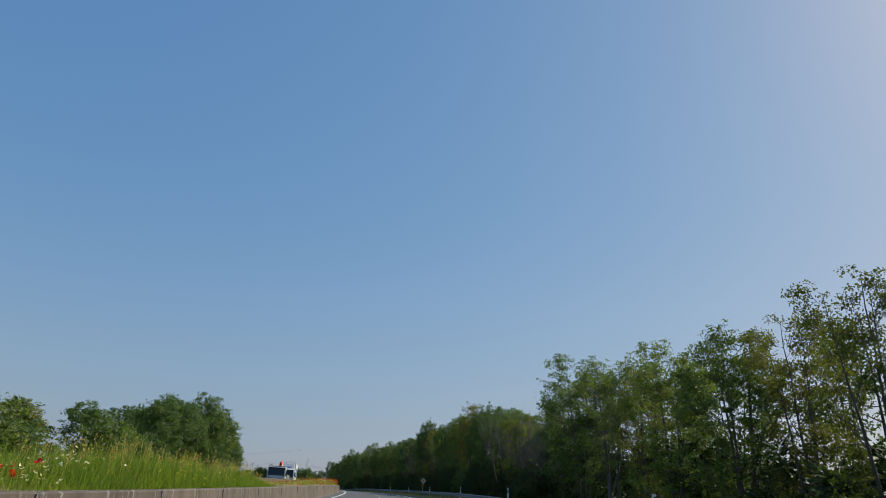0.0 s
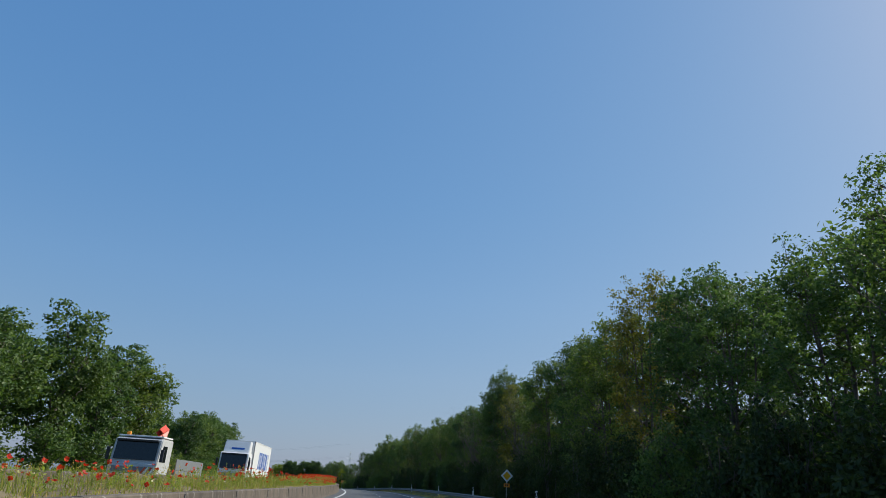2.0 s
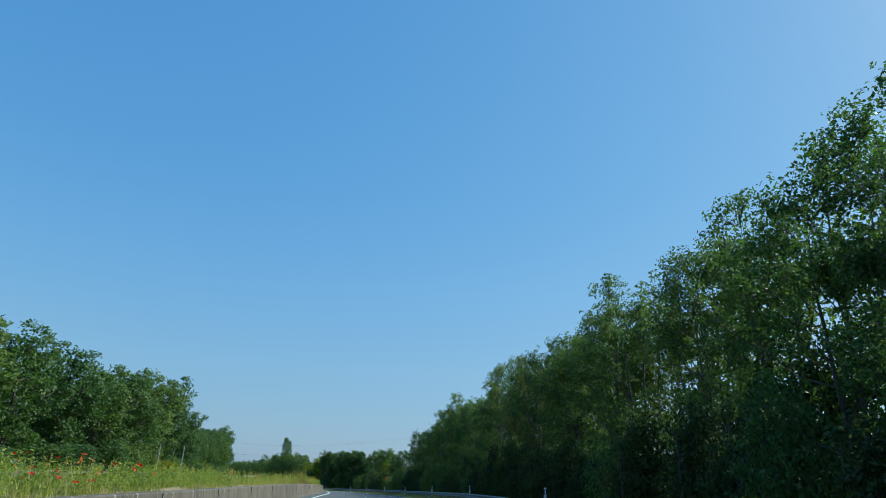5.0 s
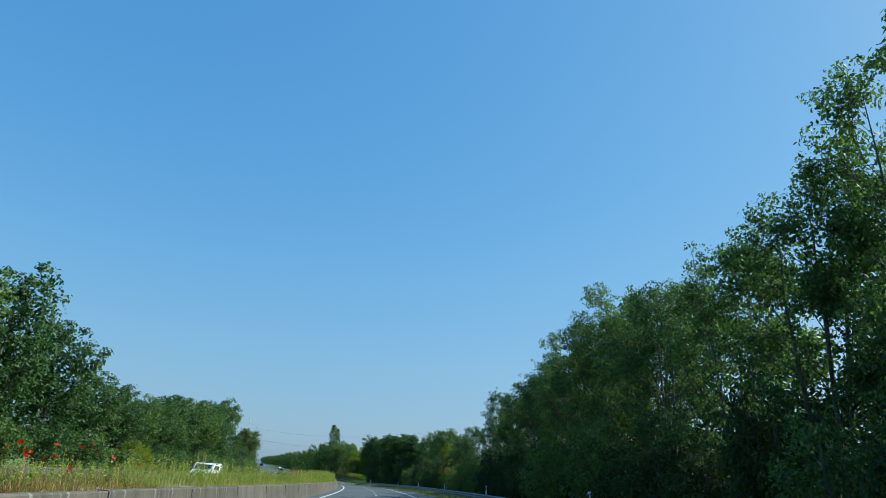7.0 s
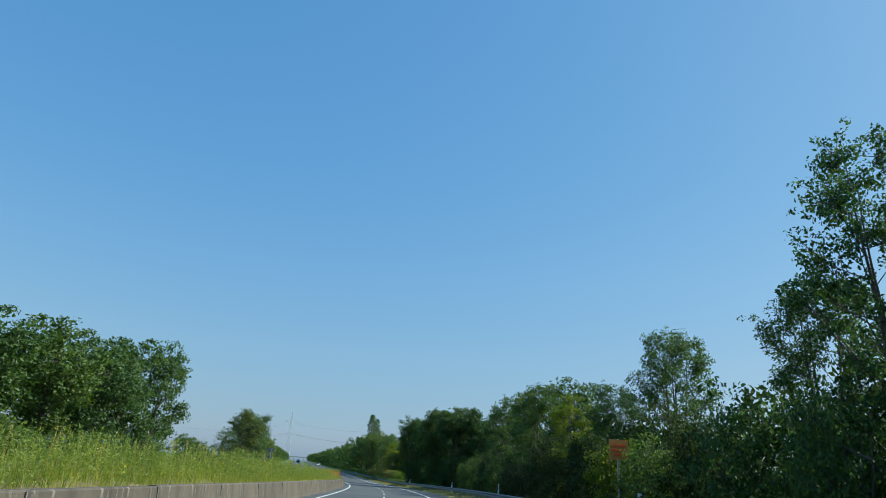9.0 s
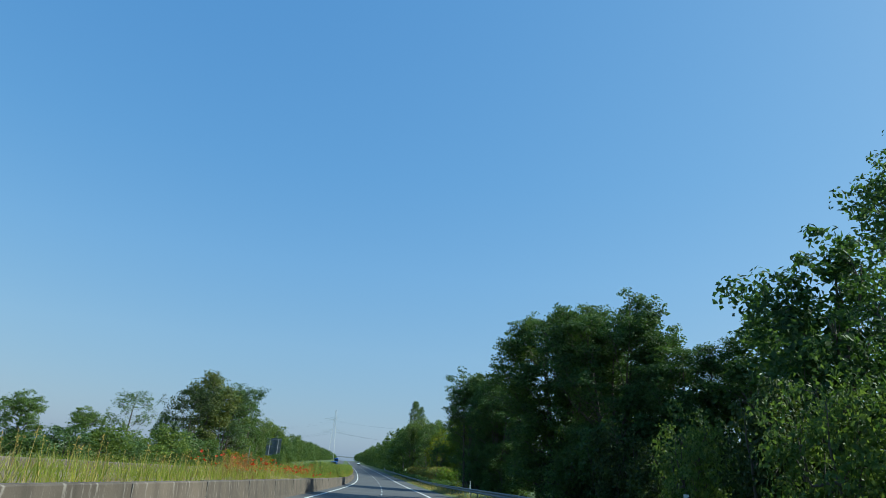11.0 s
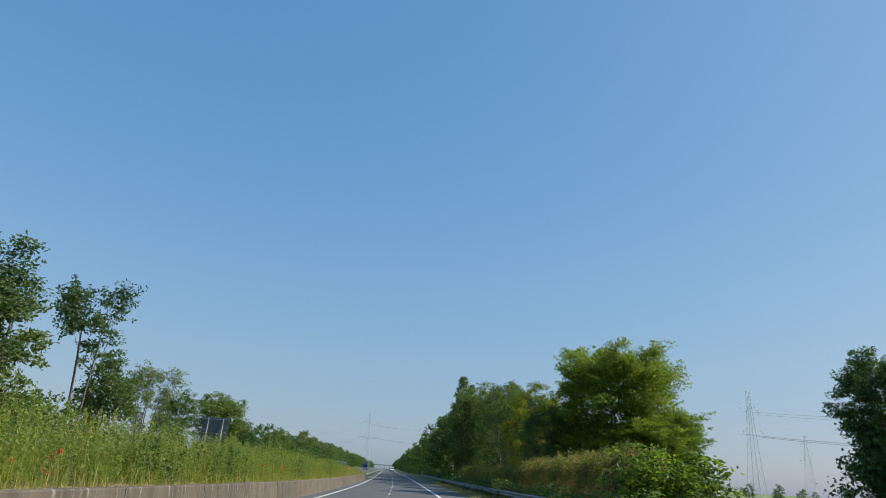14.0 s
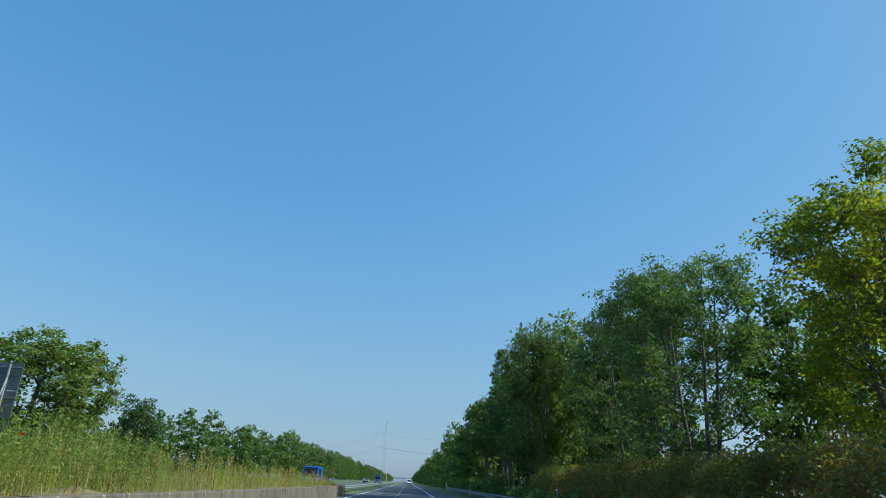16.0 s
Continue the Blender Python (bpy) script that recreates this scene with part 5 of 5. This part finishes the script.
def box_truck(s, d):
    root = tagged(new("box_truck"), "white box truck with blue slanted shapes on its side", "truck")
    root.matrix_basis = stand(s, d, 0, 0)
    cab(root, WHITE, 2.95)
    x0, x1, y0, y1, z0, z1 = -1.28, 1.28, 2.3, 12.4, 1.0, 4.05
    body = part("box", bm_mesh("box_body", box_bm(x1 - x0, y1 - y0, z1 - z0, (0, (y0 + y1) / 2, (z0 + z1) / 2), 0.03), WHITE), root, "smooth white cargo box")
    part("roof_edge", bm_mesh("roof_edge", box_bm(2.6, y1 - y0, 0.06, (0, (y0 + y1) / 2, z1 - 0.03), 0.01), WHITE), body)
    part("corner_post", bm_mesh("corner_post", box_bm(0.08, 0.08, z1 - z0, (x1 - 0.02, y0 + 0.04, (z0 + z1) / 2), 0.01), GREY), body, "grey corner strip")
    shear = 0.22
    for i in range(6):
        # solid slanted blocks, each with a pale slot
        y, wide = y0 + 2.9 + (0, 0.92, 1.84, 2.76, 3.24, 4.16)[i], (0.68, 0.68, 0.68, 0.24, 0.68, 0.68)[i]
        b = part("stripe", bm_mesh("stripe", prism([(y, 1.75), (y + wide, 1.75), (y + wide + shear, 3.25), (y + shear, 3.25)], x1, x1 + 0.006), BLUE), body, "blue slanted block")
        if i in (0, 1, 4):
            part("slot", bm_mesh("slot", prism([(y + 0.3, 2.0), (y + 0.5, 2.0), (y + 0.5 + shear * 0.66, 3.0), (y + 0.3 + shear * 0.66, 3.0)], x1 + 0.006, x1 + 0.01), WHITE), b, "white slot")
    for i in range(4):
        y = y0 + 7.95 + i * 0.24
        part("stripe", bm_mesh("thin_stripe", prism([(y, 1.6), (y + 0.06 - i * 0.01, 1.6), (y + 0.06 + shear, 3.25), (y + shear, 3.25)], x1, x1 + 0.006), BLUE), body, "thin blue stripe")
    part("chassis", bm_mesh("chassis", box_bm(0.9, y1 - 0.6, 0.28, (0, y1 / 2 + 0.2, 0.82), 0.03), BLACK), root, "black chassis frame")
    part("skirt", bm_mesh("skirt", box_bm(0.05, 4.2, 0.5, (1.22, 5.9, 0.72), 0.02), GREY), root, "grey side guard")
    for x in (-1.05, 1.05):
        for y in (1.0, 8.9, 10.2):
            wheel(root, x, y)


box_truck(118.0, -14.0)


def crane_truck(s, d):
    root = tagged(new("crane_truck"), "grey flatbed truck carrying a folded red crane", "truck")
    root.matrix_basis = stand(s, d, 0, 0)
    body = cab(root, OFF_WHITE, 2.7, False)
    part("roof_panel", bm_mesh("roof_panel", box_bm(2.3, 1.6, 0.08, (0, 1.3, 2.79), 0.03), WHITE), body, "white roof")
    part("beacon", bm_mesh("beacon", box_bm(0.2, 0.2, 0.2, (-0.8, 0.9, 2.92), 0.05), ORANGE), body, "orange beacon")
    for i in range(4):
        part("warning_stripe", bm_mesh("warning", box_bm(0.09, 0.012, 0.36, (0.62 + i * 0.15, -0.045, 1.1), 0.002, turn=Matrix.Rotation(radians(35), 4, "Y")), RED if i % 2 == 0 else WHITE), body, "red and white stripe")
    part("bed", bm_mesh("bed", box_bm(2.45, 5.4, 0.22, (0, 5.9, 1.1), 0.03), GREY), root, "grey load bed")
    for x in (-1.2, 1.2):
        part("side_board", bm_mesh("side_board", box_bm(0.05, 5.4, 0.6, (x, 5.9, 1.52), 0.015), GREY), root, "grey drop side")
    crane = part("crane", bm_mesh("crane_base", box_bm(0.7, 0.6, 1.5, (0.3, 2.65, 1.75), 0.06), RED), root, "red folded loading crane")
    for (y, z), (y2, z2), w in (((2.4, 2.3), (3.0, 3.35), 0.3), ((3.0, 3.35), (2.2, 3.1), 0.26), ((2.5, 2.9), (3.3, 2.5), 0.2)):
        v, f = tube([(0.3, y, z), (0.3, (y + y2) / 2, (z + z2) / 2), (0.3, y2, z2)], [w, w * 0.9, w * 0.8], 4)
        part("boom", mesh_of("boom", v, f, RED), crane, "red crane arm")
    part("chassis", bm_mesh("chassis_small", box_bm(0.8, 7.6, 0.26, (0, 4.4, 0.8), 0.03), BLACK), root)
    for x in (-1.05, 1.05):
        for y in (1.0, 6.4):
            wheel(root, x, y, 0.46)


crane_truck(94.2, -14.0)


def van(s, d, mat, name, label, long=4.9, tall=2.0):
    root = tagged(new(name), label, "van")
    root.matrix_basis = stand(s, d, 0, 0)
    side = [(0.0, 0.35), (0.0, 0.85), (0.25, 1.0), (1.0, 1.15), (1.7, tall - 0.08), (2.0, tall), (long - 0.1, tall - 0.03), (long, tall - 0.2), (long, 0.35)]
    body = part("body", bm_mesh("van_body", prism(side, -0.92, 0.92, 0.06), mat), root)
    part("windscreen", bm_mesh("van_screen", prism([(1.02, 1.2), (1.62, tall - 0.16), (1.66, tall - 0.16), (1.06, 1.2)], -0.74, 0.74), GLASS_DARK), body, "dark windscreen", Matrix.Translation((0, -0.055, 0.03)))
    for x in (-0.93, 0.93):
        part("side_window", bm_mesh("van_window", prism([(1.35, 1.18), (1.78, tall - 0.25), (2.5, tall - 0.25), (2.5, 1.18)], x - 0.006, x + 0.006), GLASS_DARK), body, "dark side window")
        part("side_window", bm_mesh("van_window", prism([(2.62, 1.18), (2.62, tall - 0.25), (3.5, tall - 0.25), (3.5, 1.18)], x - 0.006, x + 0.006), GLASS_DARK), body, "dark side window")
        for y in (0.85, long - 0.95):
            wheel(root, x * 0.93, y, 0.33, 0.22)
    part("bumper", bm_mesh("van_bumper", box_bm(1.8, 0.12, 0.28, (0, -0.02, 0.5), 0.04), BLACK), body, "black bumper")
    part("roof_rail", bm_mesh("van_rail", box_bm(0.04, 2.4, 0.04, (0.8, 3.2, tall + 0.03), 0.01), BLACK), body)


van(256.0, -17.2, WHITE, "delivery_van", "white delivery van with dark windows", 5.2, 1.75)


def blue_truck(s, d):
    root = tagged(new("blue_truck"), "blue lorry far off on the opposite carriageway", "truck")
    root.matrix_basis = stand(s, d, 0, 0)
    cab(root, BLUE, 2.9, False)
    part("box", bm_mesh("blue_box", box_bm(2.5, 7.5, 2.5, (0, 6.2, 2.2), 0.04), BLUE), root, "blue tarpaulin box")
    part("chassis", bm_mesh("chassis_blue", box_bm(0.9, 9.6, 0.26, (0, 5.2, 0.8), 0.03), BLACK), root)
    for x in (-1.05, 1.05):
        for y in (1.0, 8.4):
            wheel(root, x, y, 0.48)


blue_truck(765, -14.2)
van(522.0, -11.5, BLUE, "blue_van", "blue delivery van with dark windows", 5.2, 2.45)
van(700, -15.8, GREY, "grey_car", "grey car behind the blue lorry", 4.6, 1.55)
van(760, 0.6, WHITE, "white_van", "white van far ahead on the straight", 4.9, 2.2)


# ---- pylons, wires and the bridge ----
def pylon(x, y, z, height, turn, label, arms=((0.62, 0.26), (0.82, 0.2)), foot=0.085):
    root = tagged(new("power_pylon"), label, "pylon", "power pylons")
    root.matrix_basis = pose(x, y, z, 0, 0, turn)
    r = height * 0.0013
    legs, brace = Heap(), Heap()
    def half(f):
        return height * (foot * (1 - f) ** 1.3 + 0.012)
    levels = np.linspace(0, 1, 15)
    corner = lambda i, f: np.array([(1, 1), (-1, 1), (-1, -1), (1, -1)][i % 4] + (0,), float) * half(f) + (0, 0, f * height)
    for i in range(4):
        legs.add(*tube([corner(i, f) for f in levels], np.full(len(levels), r), 4))
        for a, b in zip(levels[:-1], levels[1:]):
            brace.add(*tube([corner(i, a), corner(i + 1, b)], [r * 0.55] * 2, 3))
            brace.add(*tube([corner(i + 1, a), corner(i, b)], [r * 0.55] * 2, 3))
    part("tower", legs.mesh("pylon_legs", PYLON_HAZED), root, "grey lattice tower")
    part("lattice", brace.mesh("pylon_braces", PYLON_HAZED), root, "thin diagonal braces")
    for f, w in arms:
        for side in (-1, 1):
            h = Heap()
            tip = np.array([side * w * height, 0, f * height])
            for i in (0, 3) if side > 0 else (1, 2):
                c = corner(i, f)
                h.add(*tube([c, tip], [r * 0.7, r * 0.5], 4))
                h.add(*tube([corner(i, f + 0.05), tip], [r * 0.6, r * 0.4], 4))
            for k in (0.45, 0.75):
                h.add(*tube([tip * k + (0, 0, f * height * (1 - k)), tip * k + (0, 0, f * height * (1 - k) + height * 0.05 * (1 - k))], [r * 0.4] * 2, 3))
            arm = part("cross_arm", h.mesh("pylon_arm", PYLON_HAZED), root, "grey lattice cross arm")
            for k in (1.0, 0.6) if w > 0.22 else (1.0,):
                v, q = tube([(tip[0] * k, 0, tip[2]), (tip[0] * k, 0, tip[2] - height * 0.03), (tip[0] * k, 0, tip[2] - height * 0.05)], [r * 0.5] * 3, 5)
                part("insulator", mesh_of("insulator", v, q, GREY), arm, "hanging insulator")
    return root


def wires(a, b, ha, hb, spans, label):
    """Sagging conductors between two places."""
    a, b = np.array(a, float), np.array(b, float)
    across = unit(np.array([-(b - a)[1], (b - a)[0], 0.0]))
    root = tagged(new("power_line"), label, "power line", "power lines")
    for off, hz in spans:
        t = np.linspace(0, 1, 14)[:, None]
        p = (a + across * off + (0, 0, ha * hz)) * (1 - t) + (b + across * off + (0, 0, hb * hz)) * t
        p[:, 2] -= (4 * t * (1 - t))[:, 0] * np.linalg.norm(b - a) * 0.028
        v, q = tube(p, np.full(14, 0.028), 3)
        part("wire", mesh_of("wire", v, q, GREY), root)


pylon(-85.8, 592.0, -1.0, 31.0, 62, "grey lattice power pylon standing in the field", ((0.62, 0.24), (0.83, 0.17)), 0.055)
pylon(-61.0, 730.0, -1.2, 29.0, 5, "smaller grey lattice pylon far across the field", ((0.62, 0.1), (0.75, 0.08), (0.88, 0.07)))
pylon(-508.0, 1096.0, -1.0, 70.0, 25, "tall lattice pylon paled in colour for haze beyond the end of the straight", ((0.58, 0.22), (0.81, 0.19)), 0.048)
for _a, _b, _ha, _hb in (((-85.8, 592, -1), (60, 520, -1), 31, 31), ((-140, 900, -1), (-508, 1096, -1), 70, 70), ((-508, 1096, -1), (-880, 1300, -1), 70, 70)):
    wires(_a, _b, _ha, _hb, ((-7, 0.58), (-4, 0.58), (4, 0.58), (7, 0.58), (-5, 0.79), (5, 0.79)), "thin sagging power cables between pylons")


def overpass(s):
    """A plain beam bridge across the road with a rail along its edge."""
    root = tagged(new("overpass"), "pale concrete road bridge crossing far ahead", "bridge")
    root.matrix_basis = stand(s, -7, 0)
    deck = part("deck", bm_mesh("bridge_deck", box_bm(52, 9, 0.8, (0, 0, 6.4), 0.08), PALE_CONCRETE), root, "grey concrete deck")
    for y in (-4.3, 4.3):
        part("parapet", bm_mesh("parapet", box_bm(52, 0.2, 0.8, (0, y, 7.3), 0.03), PALE_CONCRETE), deck)
    for x in (-22, -11, 0, 11, 22):
        part("pier", bm_mesh("pier", box_bm(1.0, 5, 9.4, (x, 0, 1.4), 0.1), PALE_CONCRETE), root, "grey concrete pier")


overpass(1800)


# ---- the village beyond the field ----
ROOF = mottled("red_roof_tiles", (0.17, 0.08, 0.06), (0.26, 0.12, 0.09), 1.5, 0.8, 12, 0.5)
RENDER_WALL = mottled("pale_wall", (0.5, 0.47, 0.42), (0.62, 0.6, 0.55), 0.6, 0.85, 20, 0.2)


def farmhouse(x, y, z, turn, w, l, h, roof_h):
    root = tagged(new("farmhouse"), "low pale farm building with a red tiled roof", "house", "farm buildings")
    root.matrix_basis = pose(x, y, z, 0, 0, turn)
    wall = part("wall", bm_mesh("house_wall", box_bm(w, l, h, (0, 0, h / 2), 0.02), RENDER_WALL), root)
    v = [(-w / 2 - 0.4, -l / 2 - 0.4, h), (w / 2 + 0.4, -l / 2 - 0.4, h), (w / 2 + 0.4, l / 2 + 0.4, h), (-w / 2 - 0.4, l / 2 + 0.4, h), (0, -l / 2 - 0.4, h + roof_h), (0, l / 2 + 0.4, h + roof_h)]
    part("roof", mesh_of("house_roof", v, [(0, 1, 4), (2, 3, 5), (1, 2, 5, 4), (3, 0, 4, 5), (3, 2, 1, 0)], ROOF), root, "red tiled roof")
    for k in (-0.3, 0.0, 0.3):
        for x2 in (-w / 2 - 0.02, w / 2 + 0.02):
            part("window", bm_mesh("house_window", box_bm(0.08, 1.2, 1.3, (x2, k * l, h * 0.55), 0.01), GLASS_DARK), wall, "dark window")


farmhouse(-110.5, 696.0, -1.2, 88, 8, 23, 2.6, 2.2)
_rng = np.random.default_rng(88)
_spots = {"far_a": [], "far_b": []}
for _i in range(90):
    _k = _rng.uniform(0.35, 0.72)
    _spots[_rng.choice(["far_a", "far_b"])].append(pose(-190 + _i * 7 + _rng.uniform(-3, 3), 770 + _rng.uniform(-30, 50) - _i * 3, -1.3, 0, 0, _rng.uniform(0, 360)) @ Matrix.Diagonal((_k * 1.2, _k * 1.2, _k, 1)))
for _key in _spots:
    thicket("field_trees", _key, _spots[_key], "distant tree line beyond the open field", "trees", True)
